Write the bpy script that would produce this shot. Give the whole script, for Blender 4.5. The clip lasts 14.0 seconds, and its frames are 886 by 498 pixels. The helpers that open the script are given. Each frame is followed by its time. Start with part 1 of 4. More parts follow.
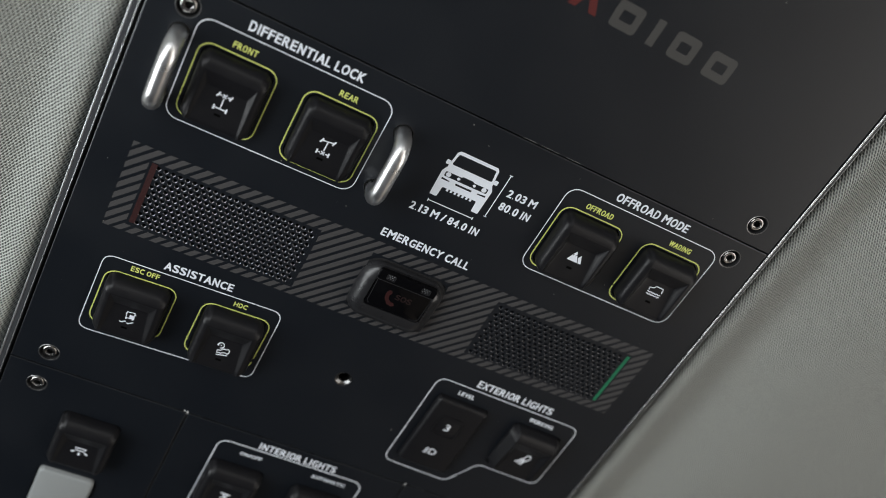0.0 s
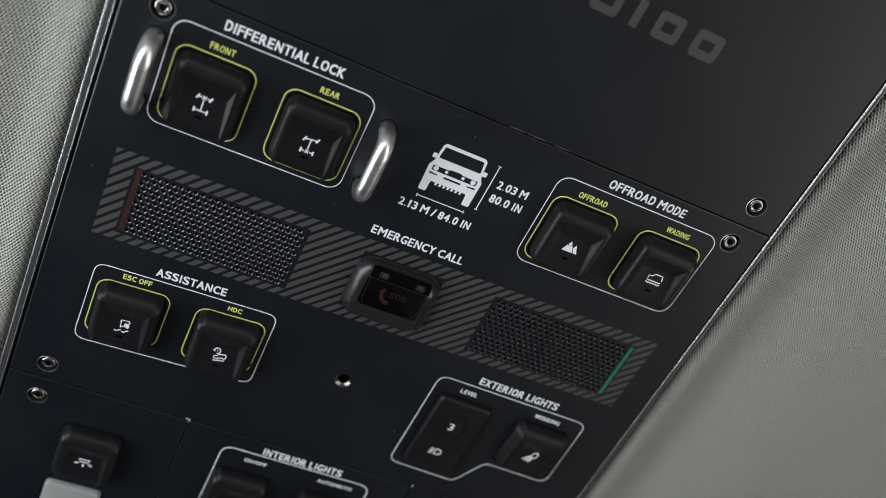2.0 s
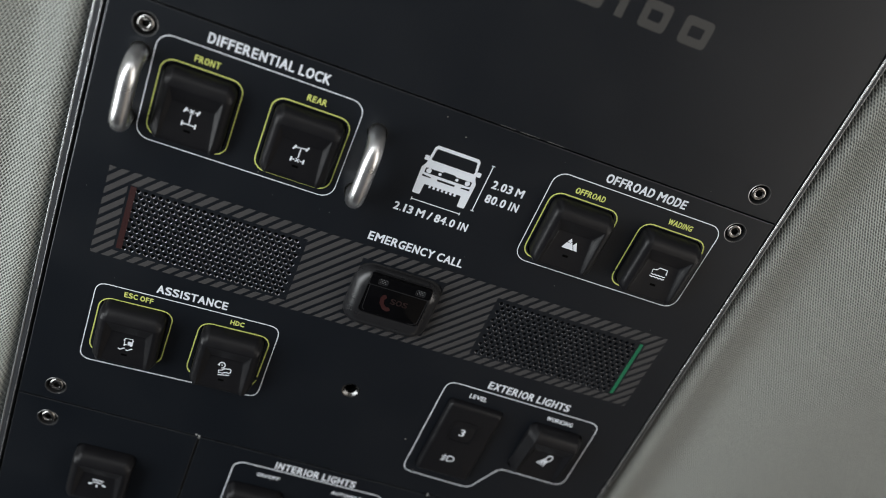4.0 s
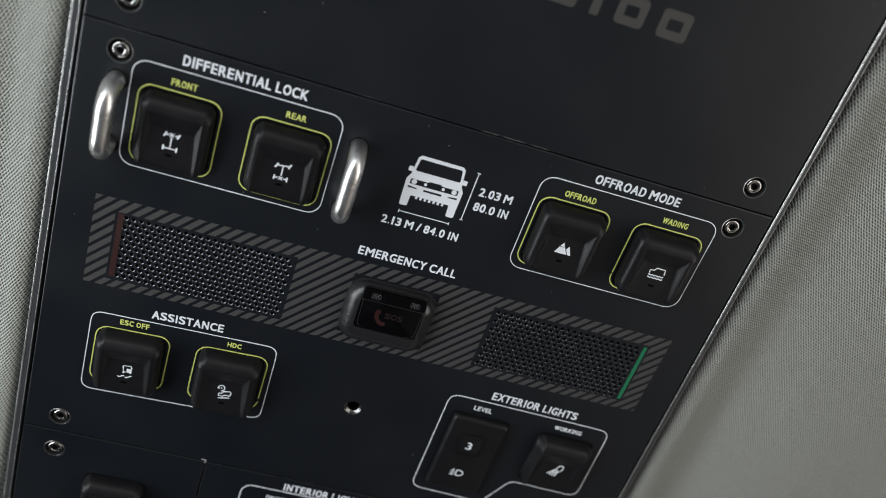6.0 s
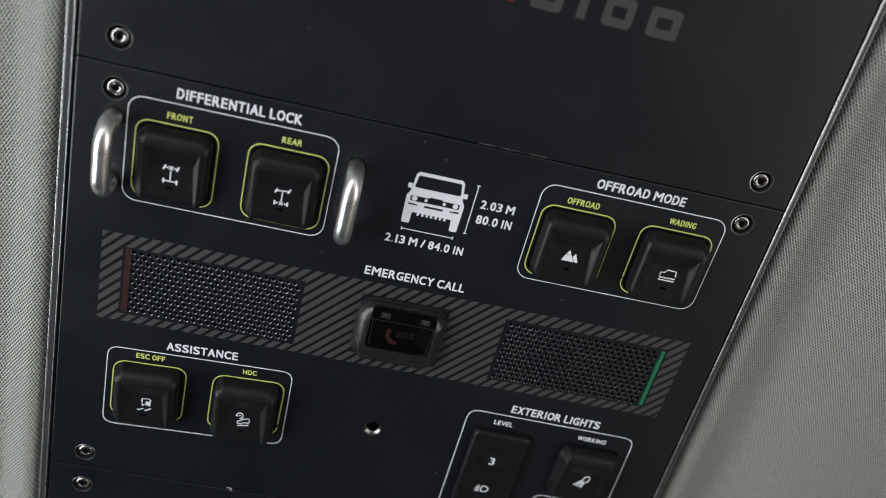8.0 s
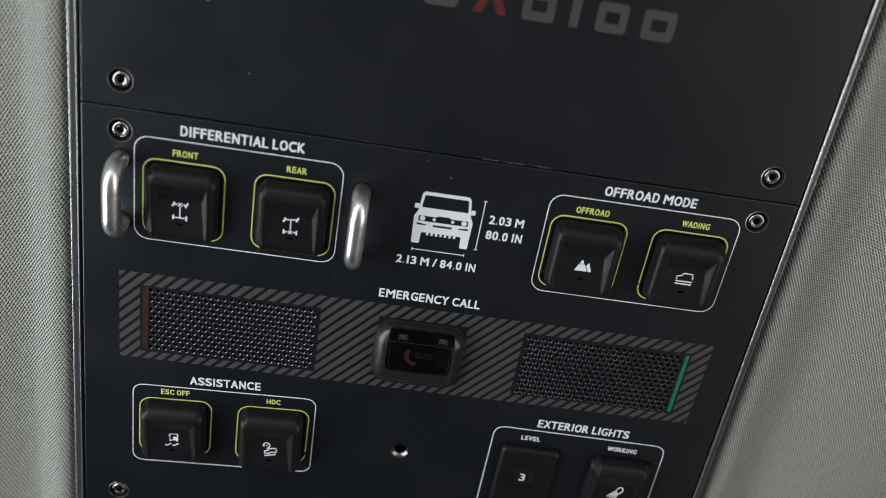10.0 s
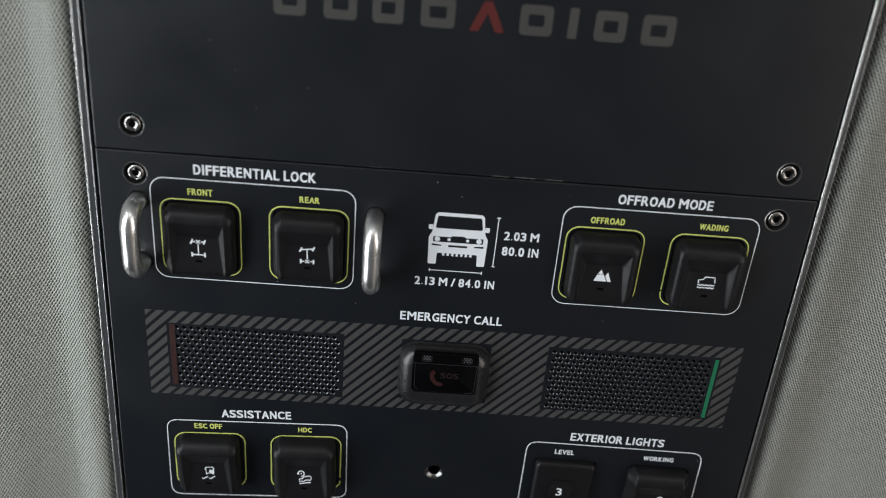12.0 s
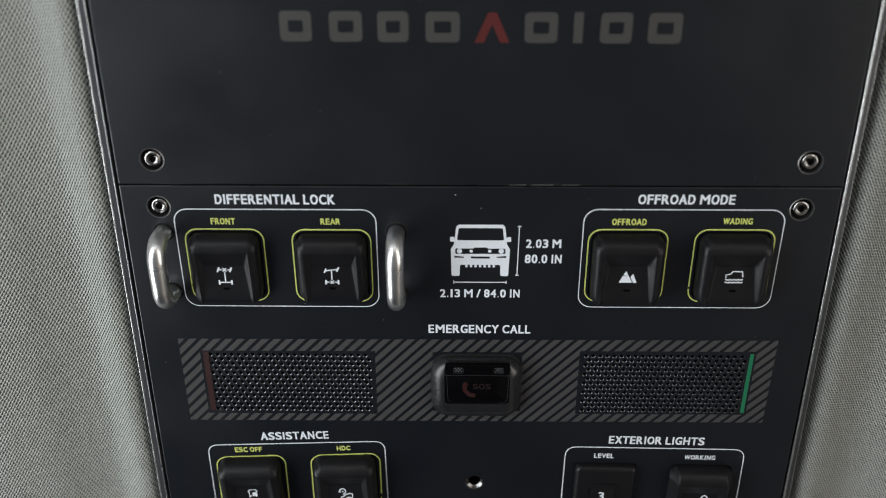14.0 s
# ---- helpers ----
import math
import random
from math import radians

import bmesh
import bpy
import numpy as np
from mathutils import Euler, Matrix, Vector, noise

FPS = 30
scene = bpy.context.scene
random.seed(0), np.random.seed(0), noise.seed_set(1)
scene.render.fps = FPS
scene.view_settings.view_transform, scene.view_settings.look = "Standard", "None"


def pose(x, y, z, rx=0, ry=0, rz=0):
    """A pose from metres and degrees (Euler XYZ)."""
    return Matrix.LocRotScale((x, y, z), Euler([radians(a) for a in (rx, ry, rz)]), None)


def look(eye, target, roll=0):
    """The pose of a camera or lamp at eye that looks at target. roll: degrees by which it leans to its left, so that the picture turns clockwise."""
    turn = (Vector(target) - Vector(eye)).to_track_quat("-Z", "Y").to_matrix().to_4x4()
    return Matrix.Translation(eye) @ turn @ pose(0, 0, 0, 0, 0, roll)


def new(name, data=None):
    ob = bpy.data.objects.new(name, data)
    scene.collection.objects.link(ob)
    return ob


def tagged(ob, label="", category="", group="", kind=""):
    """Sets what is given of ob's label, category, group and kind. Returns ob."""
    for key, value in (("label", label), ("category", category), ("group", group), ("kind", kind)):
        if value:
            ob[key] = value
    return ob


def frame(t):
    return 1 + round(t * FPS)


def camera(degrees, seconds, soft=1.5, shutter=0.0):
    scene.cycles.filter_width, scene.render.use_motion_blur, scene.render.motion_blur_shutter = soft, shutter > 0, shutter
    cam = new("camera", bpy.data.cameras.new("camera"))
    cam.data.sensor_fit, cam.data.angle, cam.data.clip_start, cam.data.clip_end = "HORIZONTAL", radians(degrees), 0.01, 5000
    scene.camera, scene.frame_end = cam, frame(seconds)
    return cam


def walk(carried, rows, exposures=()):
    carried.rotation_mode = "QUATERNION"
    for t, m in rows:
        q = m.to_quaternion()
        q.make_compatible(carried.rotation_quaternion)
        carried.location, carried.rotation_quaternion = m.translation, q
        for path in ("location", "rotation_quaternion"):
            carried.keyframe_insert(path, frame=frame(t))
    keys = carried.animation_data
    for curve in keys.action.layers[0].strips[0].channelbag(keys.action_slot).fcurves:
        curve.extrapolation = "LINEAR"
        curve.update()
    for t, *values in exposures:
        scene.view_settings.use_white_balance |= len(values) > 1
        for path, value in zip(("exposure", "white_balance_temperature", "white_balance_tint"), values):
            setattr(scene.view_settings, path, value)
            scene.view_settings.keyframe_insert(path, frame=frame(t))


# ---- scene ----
FOV = 52.5
cam = camera(FOV, 14.0, soft=0.95)
cam.data.dof.use_dof = True
cam.data.dof.focus_distance, cam.data.dof.aperture_fstop = 0.364, 5.6
# The console's own frame: x to the car's right, y up the lettering (towards the rear), z out of the panel (down into the cabin).
SLOPE = radians(20)
PANEL = Matrix(((1, 0, 0, 0), (0, -math.cos(SLOPE), -math.sin(SLOPE), 0), (0, math.sin(SLOPE), -math.cos(SLOPE), 1.2), (0, 0, 0, 1)))
# seconds, then millimetres and degrees in the console's frame
ROWS = [
    (0.0, -102.40, 123.02, 312.62, -33.123, -2.785, 28.096),
    (0.5, -97.55, 123.22, 312.08, -33.035, -2.717, 27.448),
    (1.0, -92.77, 123.26, 311.60, -32.898, -2.626, 26.739),
    (1.5, -89.00, 123.40, 311.34, -32.740, -2.559, 25.979),
    (2.0, -85.92, 123.49, 311.17, -32.565, -2.493, 25.194),
    (2.5, -82.58, 123.61, 310.96, -32.370, -2.414, 24.382),
    (3.0, -78.95, 123.77, 310.84, -32.138, -2.345, 23.527),
    (5.5, -58.25, 126.06, 308.81, -30.857, -1.890, 19.155),
    (6.0, -53.28, 126.69, 308.27, -30.529, -1.769, 18.159),
    (6.5, -48.65, 127.12, 307.91, -30.247, -1.611, 17.169),
    (7.0, -44.54, 127.69, 307.73, -29.944, -1.491, 16.059),
    (7.5, -41.35, 128.44, 307.60, -29.659, -1.357, 14.974),
    (8.0, -38.69, 129.46, 307.54, -29.356, -1.164, 13.746),
    (10.5, -24.39, 132.72, 306.73, -27.953, -0.482, 8.040),
    (11.0, -21.54, 133.58, 306.71, -27.686, -0.235, 6.862),
    (11.5, -18.61, 134.44, 306.39, -27.481, 0.002, 5.694),
    (12.0, -15.95, 135.66, 306.08, -27.342, 0.223, 4.473),
    (12.5, -13.78, 136.95, 305.69, -27.281, 0.438, 3.308),
    (13.0, -12.02, 138.20, 305.37, -27.226, 0.640, 2.097),
    (13.5, -10.05, 138.92, 305.32, -27.151, 0.827, 0.967),
    (14.0, -8.00, 139.28, 305.49, -27.118, 0.952, -0.184),
]
walk(cam, [(t, PANEL @ pose(x / 1000, y / 1000, z / 1000, rx, ry, rz)) for t, x, y, z, rx, ry, rz in ROWS])

# ---- light ----
world = bpy.data.worlds.new("world")
scene.world = world
world.use_nodes = True
wn = world.node_tree
sky = wn.nodes.new("ShaderNodeTexSky")
sky.sky_type, sky.sun_disc, sky.sun_elevation, sky.sun_rotation = "NISHITA", False, radians(42), radians(-110)
wn.nodes["Background"].inputs["Strength"].default_value = 0.08
wn.links.new(sky.outputs["Color"], wn.nodes["Background"].inputs["Color"])
sun = new("sun", bpy.data.lights.new("sun", "SUN"))
sun.data.energy, sun.data.angle, sun.data.color = 0.8, radians(12), (1, 0.96, 0.9)
sun.matrix_world = look((-3, -1.1, 3.6), (0, 0, 0.6))


def area_lamp(name, place, target, sx, sy, watts, colour):
    lamp = new(name, bpy.data.lights.new(name, "AREA"))
    lamp.data.shape, lamp.data.size, lamp.data.size_y = "RECTANGLE", sx, sy
    lamp.data.energy, lamp.data.color = watts, colour
    lamp.matrix_world = look(place, target)
    return lamp


area_lamp("window_light_left", (-0.69, -0.48, 0.77), (0.6, -0.48, 0.92), 1.70, 0.36, 12.8, (0.955, 1.0, 1.02))
area_lamp("window_light_right", (0.69, -0.52, 0.77), (-0.6, -0.52, 0.92), 1.30, 0.36, 4.0, (1.0, 0.95, 0.89))
# Added fill lamp at the rear, unseen; lifts the plates evenly left and right.
area_lamp("rear_window_light", (0, -1.62, 0.82), (0, 0.2, 0.95), 1.2, 0.36, 2.2, (0.98, 1.0, 1.0))
area_lamp("windscreen_light", (0, 0.76, 0.80), (0, -0.4, 0.55), 1.2, 0.40, 0.18, (0.95, 1.0, 1.03))


# ---- materials ----
def shader(name, colour, rough=0.5, metal=0.0, grain=0.0, grain_size=4000.0, blotch=0.0, blotch_size=40.0, bump=0.0, spec=0.5):
    """A principled surface with fine grain, larger uneven patches in its gloss and colour, and fine relief."""
    m = bpy.data.materials.new(name)
    m.use_nodes = True
    nt = m.node_tree
    b = nt.nodes["Principled BSDF"]
    b.inputs["Base Color"].default_value = (*colour, 1)
    b.inputs["Roughness"].default_value = rough
    b.inputs["Metallic"].default_value = metal
    b.inputs["Specular IOR Level"].default_value = spec
    tc = nt.nodes.new("ShaderNodeTexCoord")
    if grain or bump:
        fine = nt.nodes.new("ShaderNodeTexNoise")
        fine.inputs["Scale"].default_value, fine.inputs["Detail"].default_value = grain_size, 2
        nt.links.new(tc.outputs["Object"], fine.inputs["Vector"])
    if grain or blotch:
        big = nt.nodes.new("ShaderNodeTexNoise")
        big.inputs["Scale"].default_value, big.inputs["Detail"].default_value = blotch_size, 4
        nt.links.new(tc.outputs["Object"], big.inputs["Vector"])
        span = nt.nodes.new("ShaderNodeMapRange")
        span.inputs["From Min"].default_value, span.inputs["From Max"].default_value = 0.3, 0.7
        span.inputs["To Min"].default_value, span.inputs["To Max"].default_value = max(rough - blotch, 0.02), min(rough + blotch, 1)
        nt.links.new(big.outputs["Fac"], span.inputs["Value"])
        nt.links.new(span.outputs["Result"], b.inputs["Roughness"])
    if grain:
        mix = nt.nodes.new("ShaderNodeMix")
        mix.data_type = "RGBA"
        mix.inputs[6].default_value = (*[c * (1 - grain) for c in colour], 1)
        mix.inputs[7].default_value = (*[min(c * (1 + grain), 1) for c in colour], 1)
        nt.links.new(fine.outputs["Fac"], mix.inputs["Factor"])
        nt.links.new(mix.outputs[2], b.inputs["Base Color"])
    if bump:
        bp = nt.nodes.new("ShaderNodeBump")
        bp.inputs["Strength"].default_value, bp.inputs["Distance"].default_value = bump, 0.0001
        nt.links.new(fine.outputs["Fac"], bp.inputs["Height"])
        nt.links.new(bp.outputs["Normal"], b.inputs["Normal"])
    return m


def fabric(name, colour, side):
    """Woven headliner cloth: slanted rows of small raised stitches, the shade in their gaps painted dark."""
    m = bpy.data.materials.new(name)
    m.use_nodes = True
    nt = m.node_tree
    b = nt.nodes["Principled BSDF"]
    b.inputs["Roughness"].default_value = 0.9
    b.inputs["Specular IOR Level"].default_value = 0.15
    b.inputs["Sheen Weight"].default_value = 0.15
    tc = nt.nodes.new("ShaderNodeTexCoord")
    warp = nt.nodes.new("ShaderNodeTexNoise")
    warp.inputs["Scale"].default_value = 300
    nt.links.new(tc.outputs["Object"], warp.inputs["Vector"])
    shift = nt.nodes.new("ShaderNodeVectorMath")
    shift.operation = "MULTIPLY_ADD"
    nt.links.new(warp.outputs["Color"], shift.inputs[0])
    shift.inputs[1].default_value = (0.0006, 0.0006, 0)
    nt.links.new(tc.outputs["Object"], shift.inputs[2])
    sep = nt.nodes.new("ShaderNodeSeparateXYZ")
    nt.links.new(shift.outputs[0], sep.inputs[0])

    def math_node(op, a, c=None):
        n = nt.nodes.new("ShaderNodeMath")
        n.operation = op
        for i, v in enumerate((a, c)):
            if v is None:
                continue
            if isinstance(v, (int, float)):
                n.inputs[i].default_value = v
            else:
                nt.links.new(v, n.inputs[i])
        return n.outputs[0]

    def wave(kx, ky):
        s = math_node("ADD", math_node("MULTIPLY", sep.outputs["X"], kx), math_node("MULTIPLY", sep.outputs["Y"], ky))
        return math_node("SINE", s)

    k = 2 * math.pi / (0.00122 if side > 0 else 0.00112)
    lean = -0.60 if side > 0 else 0.52
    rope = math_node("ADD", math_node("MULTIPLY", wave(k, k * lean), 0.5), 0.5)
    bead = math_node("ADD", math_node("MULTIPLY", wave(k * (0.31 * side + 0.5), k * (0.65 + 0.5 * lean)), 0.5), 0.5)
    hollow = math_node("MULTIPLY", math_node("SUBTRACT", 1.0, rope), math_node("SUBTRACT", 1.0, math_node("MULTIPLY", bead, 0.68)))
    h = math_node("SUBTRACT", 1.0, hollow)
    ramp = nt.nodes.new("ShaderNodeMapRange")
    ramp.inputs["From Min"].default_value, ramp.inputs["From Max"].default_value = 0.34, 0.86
    yarn = nt.nodes.new("ShaderNodeTexNoise")
    yarn.inputs["Scale"].default_value, yarn.inputs["Detail"].default_value = 1300, 2
    nt.links.new(tc.outputs["Object"], yarn.inputs["Vector"])
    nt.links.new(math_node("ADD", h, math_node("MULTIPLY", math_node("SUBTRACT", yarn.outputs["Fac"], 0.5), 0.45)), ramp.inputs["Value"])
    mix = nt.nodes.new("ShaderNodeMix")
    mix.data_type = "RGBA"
    # Shade between the stitches goes into the colour, deeper on the left.
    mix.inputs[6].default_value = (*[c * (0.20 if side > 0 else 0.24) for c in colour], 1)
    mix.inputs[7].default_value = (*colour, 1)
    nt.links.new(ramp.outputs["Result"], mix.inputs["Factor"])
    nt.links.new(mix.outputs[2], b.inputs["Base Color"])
    bp = nt.nodes.new("ShaderNodeBump")
    bp.inputs["Strength"].default_value, bp.inputs["Distance"].default_value = 0.85, 0.0011
    nt.links.new(h, bp.inputs["Height"])
    nt.links.new(bp.outputs["Normal"], b.inputs["Normal"])
    return m


plate_black = shader("satin black plate", (0.0040, 0.0058, 0.0090), 0.41, grain=0.25, grain_size=2500, blotch=0.05, blotch_size=25, bump=0.05)
# Brighter than the plate to paint the glints on the grille holes' chamfers.
hole_black = shader("punched hole edge", (0.11, 0.112, 0.12), 0.20, metal=0.9, grain=0.2, blotch=0.1)
housing_black = shader("glossy black housing", (0.014, 0.014, 0.0155), 0.30, grain=0.2, grain_size=5000, blotch=0.05, blotch_size=200, bump=0.05, spec=0.6)
# Paler metal on the plates' chamfers, painting the highlight along their edges.
edge_black = shader("plate edge highlight", (0.058, 0.061, 0.065), 0.32, metal=0.7, grain=0.2, blotch=0.1)
rim_dull = shader("dull steel rim", (0.24, 0.24, 0.24), 0.28, metal=0.9, grain=0.15)
trim_grey = shader("dark grey trim", (0.085, 0.09, 0.098), 0.36, metal=0.5, grain=0.2, blotch=0.05, blotch_size=60)
# Two pale metals that paint the highlights on the trim's shoulders.
trim_soft = shader("dimmer trim highlight", (0.60, 0.61, 0.62), 0.34, metal=0.9, grain=0.15, blotch=0.1, blotch_size=150)
trim_bright = shader("bright trim highlight", (0.62, 0.63, 0.63), 0.25, metal=0.9, grain=0.05, blotch=0.04, blotch_size=60)
switch_black = shader("moulded black switch plastic", (0.0072, 0.0071, 0.0084), 0.40, grain=0.3, grain_size=5000, blotch=0.06, blotch_size=200, bump=0.10, spec=0.29)
well_black = shader("black well", (0.006, 0.006, 0.007), 0.7, grain=0.2)
slot_black = shader("dark indicator window", (0.0015, 0.0015, 0.0015), 0.8, grain=0.1, spec=0.05)
print_white = shader("white print", (0.77, 0.81, 0.87), 0.55, grain=0.08, grain_size=3000, blotch=0.05)
print_yellow = shader("yellow green print", (0.65, 0.70, 0.18), 0.55, grain=0.18, grain_size=3000, blotch=0.05)
print_grey = shader("dark grey stripe print", (0.0475, 0.0458, 0.0468), 0.6, grain=0.12, grain_size=2500, blotch=0.05)
logo_grey = shader("grey print", (0.046, 0.045, 0.043), 0.55, grain=0.1, blotch=0.05)
logo_red = shader("dark red print", (0.085, 0.010, 0.009), 0.5, grain=0.1, blotch=0.05)
strip_red = shader("dark red strip", (0.030, 0.008, 0.008), 0.5, grain=0.15, blotch=0.05)
strip_green = shader("green strip", (0.011, 0.150, 0.072), 0.45, grain=0.15, blotch=0.05)
icon_red = shader("dim red symbol", (0.026, 0.0035, 0.0035), 0.5, grain=0.1, blotch=0.05)
steel = shader("brushed steel handle", (0.88, 0.88, 0.88), 0.31, metal=1.0, grain=0.06, grain_size=1500, blotch=0.05, blotch_size=120, bump=0.04)
bush_steel = shader("dark polished steel", (0.17, 0.17, 0.17), 0.24, metal=1.0, grain=0.1, grain_size=3000, blotch=0.05, blotch_size=400)
screw_steel = shader("dark steel screw", (0.43, 0.42, 0.41), 0.2, metal=1.0, grain=0.1, grain_size=3000, blotch=0.08, blotch_size=400)
vent_grey = shader("pale vent mesh", (0.16, 0.165, 0.175), 0.4, grain=0.3, grain_size=3000)
cover_line = shader("edge of smoked cover", (0.022, 0.022, 0.024), 0.3, grain=0.1)
lens_dark = shader("smoked clear cover", (0.0025, 0.0025, 0.003), 0.14, grain=0.1, blotch=0.04, blotch_size=200, spec=0.10)
lamp_white = shader("milky lamp cover", (0.28, 0.295, 0.295), 0.45, grain=0.04, blotch=0.08)
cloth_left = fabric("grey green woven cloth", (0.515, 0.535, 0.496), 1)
# Same cloth as the left; its darker colour stands for weaker light there.
cloth_right = fabric("shaded grey green woven cloth mirrored", (0.435, 0.446, 0.412), -1)
cabin_dark = shader("dark cabin lining", (0.035, 0.035, 0.036), 0.8, grain=0.3, grain_size=400, blotch=0.1, blotch_size=8, bump=0.2)
cabin_grey = shader("grey cabin lining", (0.16, 0.16, 0.165), 0.8, grain=0.2, grain_size=400, blotch=0.1, blotch_size=8, bump=0.2)
# Colour of the unseen reflectors that warm the plates' and caps' sheen.
cabin_warm = shader("warm grey reflector lining", (0.53, 0.435, 0.345), 0.8, grain=0.2, grain_size=400, blotch=0.1, blotch_size=8, bump=0.2)
bare_metal = shader("bare chipped metal", (0.42, 0.42, 0.41), 0.4, metal=0.6, grain=0.2)
icon_dim = shader("very dim red letters", (0.010, 0.0022, 0.0022), 0.5, grain=0.1, blotch=0.05)
bright_chip = shader("bright bare metal", (0.75, 0.75, 0.74), 0.5, metal=0.2, grain=0.15)
dust = shader("pale dust", (0.42, 0.40, 0.36), 0.9, grain=0.2)

MM = 0.001


# ---- mesh helpers (millimetres in, metres out) ----
def finish(bm, smooth=False):
    bmesh.ops.recalc_face_normals(bm, faces=bm.faces)
    if smooth:
        for f in bm.faces:
            f.smooth = True
    return bm


def part(name, bm, material, parent, label="", at=None, sharp=None, edge=None):
    me = bpy.data.meshes.new(name)
    bm.to_mesh(me)
    bm.free()
    me.materials.append(material)
    if edge:
        me.materials.append(edge)
    if sharp is not None:
        me.set_sharp_from_angle(angle=radians(sharp))
    ob = new(name, me)
    ob.parent = parent
    if at is not None:
        ob.matrix_basis = at
    if label:
        ob["label"] = label
    return ob


def share(name, mesh, parent, at=None):
    ob = new(name, mesh)
    ob.parent = parent
    if at is not None:
        ob.matrix_basis = at
    return ob


def thing(name, x, y, label, category, group="", kind="", turn=0, z=0.0):
    ob = new(name)
    ob.empty_display_size = 0.01
    ob.matrix_basis = PANEL @ pose(x * MM, y * MM, z * MM, 0, 0, turn)
    return tagged(ob, label, category, group, kind)


def rounded(x0, y0, x1, y1, r, n=5):
    """Corner points of a rounded rectangle, anticlockwise."""
    pts = []
    for cx, cy, a in ((x1 - r, y1 - r, 0), (x0 + r, y1 - r, 90), (x0 + r, y0 + r, 180), (x1 - r, y0 + r, 270)):
        for i in range(n + 1):
            t = radians(a + 90 * i / n)
            pts.append((cx + r * math.cos(t), cy + r * math.sin(t)))
    return pts


def ring_pts(x, y, r, n=24, stretch=1.0):
    return [(x + r * math.cos(2 * math.pi * i / n), y + stretch * r * math.sin(2 * math.pi * i / n)) for i in range(n)]


def round_corners(points, r, n=4):
    """Rounds the corners of any polygon."""
    out = []
    m = len(points)
    for i in range(m):
        p, a, b = Vector(points[i]), Vector(points[i - 1]), Vector(points[(i + 1) % m])
        u, v = (a - p), (b - p)
        half = u.angle(v) / 2
        d = min(r / math.tan(half), 0.48 * u.length, 0.48 * v.length)
        s, e = p + u.normalized() * d, p + v.normalized() * d
        for k in range(n + 1):
            t = k / n
            out.append(tuple((1 - t) ** 2 * s + 2 * t * (1 - t) * p + t * t * e))
    return out


def slab(bm, loops, z0, z1, chamfer=0.0):
    """A flat plate between two heights with an outer loop and holes; its upper edges may be chamfered."""
    rings = []
    for li, loop in enumerate(loops):
        pts = [Vector(p) for p in loop]
        n = len(pts)
        area = sum(pts[i].x * pts[(i + 1) % n].y - pts[(i + 1) % n].x * pts[i].y for i in range(n))
        turn = 1 if area > 0 else -1
        inner = []
        for i in range(n):
            d0, d1 = (pts[i] - pts[i - 1]).normalized(), (pts[(i + 1) % n] - pts[i]).normalized()
            inward = Vector((-d0.y - d1.y, d0.x + d1.x)) * turn / (1 + d0.dot(d1))
            inner.append(pts[i] + inward * (1.6 * chamfer if li == 0 else 0))
        top = [bm.verts.new((p.x * MM, p.y * MM, z1 * MM)) for p in inner]
        cham = chamfer if li == 0 else 0
        mid = [bm.verts.new((p.x * MM, p.y * MM, (z1 - 0.7 * chamfer) * MM)) for p in pts] if cham else top
        low = [bm.verts.new((p.x * MM, p.y * MM, z0 * MM)) for p in pts]
        for i in range(n):
            j = (i + 1) % n
            if cham:
                bm.faces.new((top[i], top[j], mid[j], mid[i])).material_index = 1
            bm.faces.new((mid[i], mid[j], low[j], low[i]))
        rings.append((top, low))
    for k in (0, 1):
        edges = []
        for ring in rings:
            loop = ring[k]
            for i in range(len(loop)):
                e = bm.edges.get((loop[i], loop[(i + 1) % len(loop)])) or bm.edges.new((loop[i], loop[(i + 1) % len(loop)]))
                edges.append(e)
        if len(rings) == 1 and len(rings[0][k]) < 5:
            bm.faces.new(rings[0][k])
        else:
            bmesh.ops.triangle_fill(bm, use_beauty=True, use_dissolve=False, edges=edges)
    return bm


def plate(loops, z0, z1, chamfer=0.0):
    return finish(slab(bmesh.new(), loops, z0, z1, chamfer))


def polys(loops, z0=0.0, z1=0.09):
    """Several thin printed shapes in one mesh."""
    bm = bmesh.new()
    for loop in loops:
        slab(bm, [loop], z0, z1)
    return finish(bm)


def line(points, width, closed=False):
    """A flat band of even width along a line of points, as outer and inner side."""
    pts = [Vector(p) for p in points]
    n = len(pts)
    left, right = [], []
    for i in range(n):
        a = pts[i - 1] if closed or i > 0 else pts[i]
        b = pts[(i + 1) % n] if closed or i < n - 1 else pts[i]
        d = (b - a).normalized()
        s = Vector((-d.y, d.x)) * width / 2
        left.append(pts[i] + s)
        right.append(pts[i] - s)
    return left, right


def band(bm, points, width, closed=False, z0=0.0, z1=0.09):
    left, right = line(points, width, closed)
    n = len(left)
    v = [[bm.verts.new((p.x * MM, p.y * MM, z * MM)) for p in side] for side in (left, right) for z in (z0, z1)]
    for i in range(n if closed else n - 1):
        j = (i + 1) % n
        bm.faces.new((v[1][i], v[1][j], v[3][j], v[3][i]))
        bm.faces.new((v[0][i], v[0][j], v[1][j], v[1][i]))
        bm.faces.new((v[3][i], v[3][j], v[2][j], v[2][i]))
    if not closed:
        for i in (0, n - 1):
            bm.faces.new((v[0][i], v[1][i], v[3][i], v[2][i]))
    return bm


def strokes(lines, width, z0=0.0, z1=0.09):
    bm = bmesh.new()
    for pts in lines:
        closed = len(pts) > 2 and pts[0] == pts[-1]
        band(bm, pts[:-1] if closed else pts, width, closed, z0, z1)
    return finish(bm)


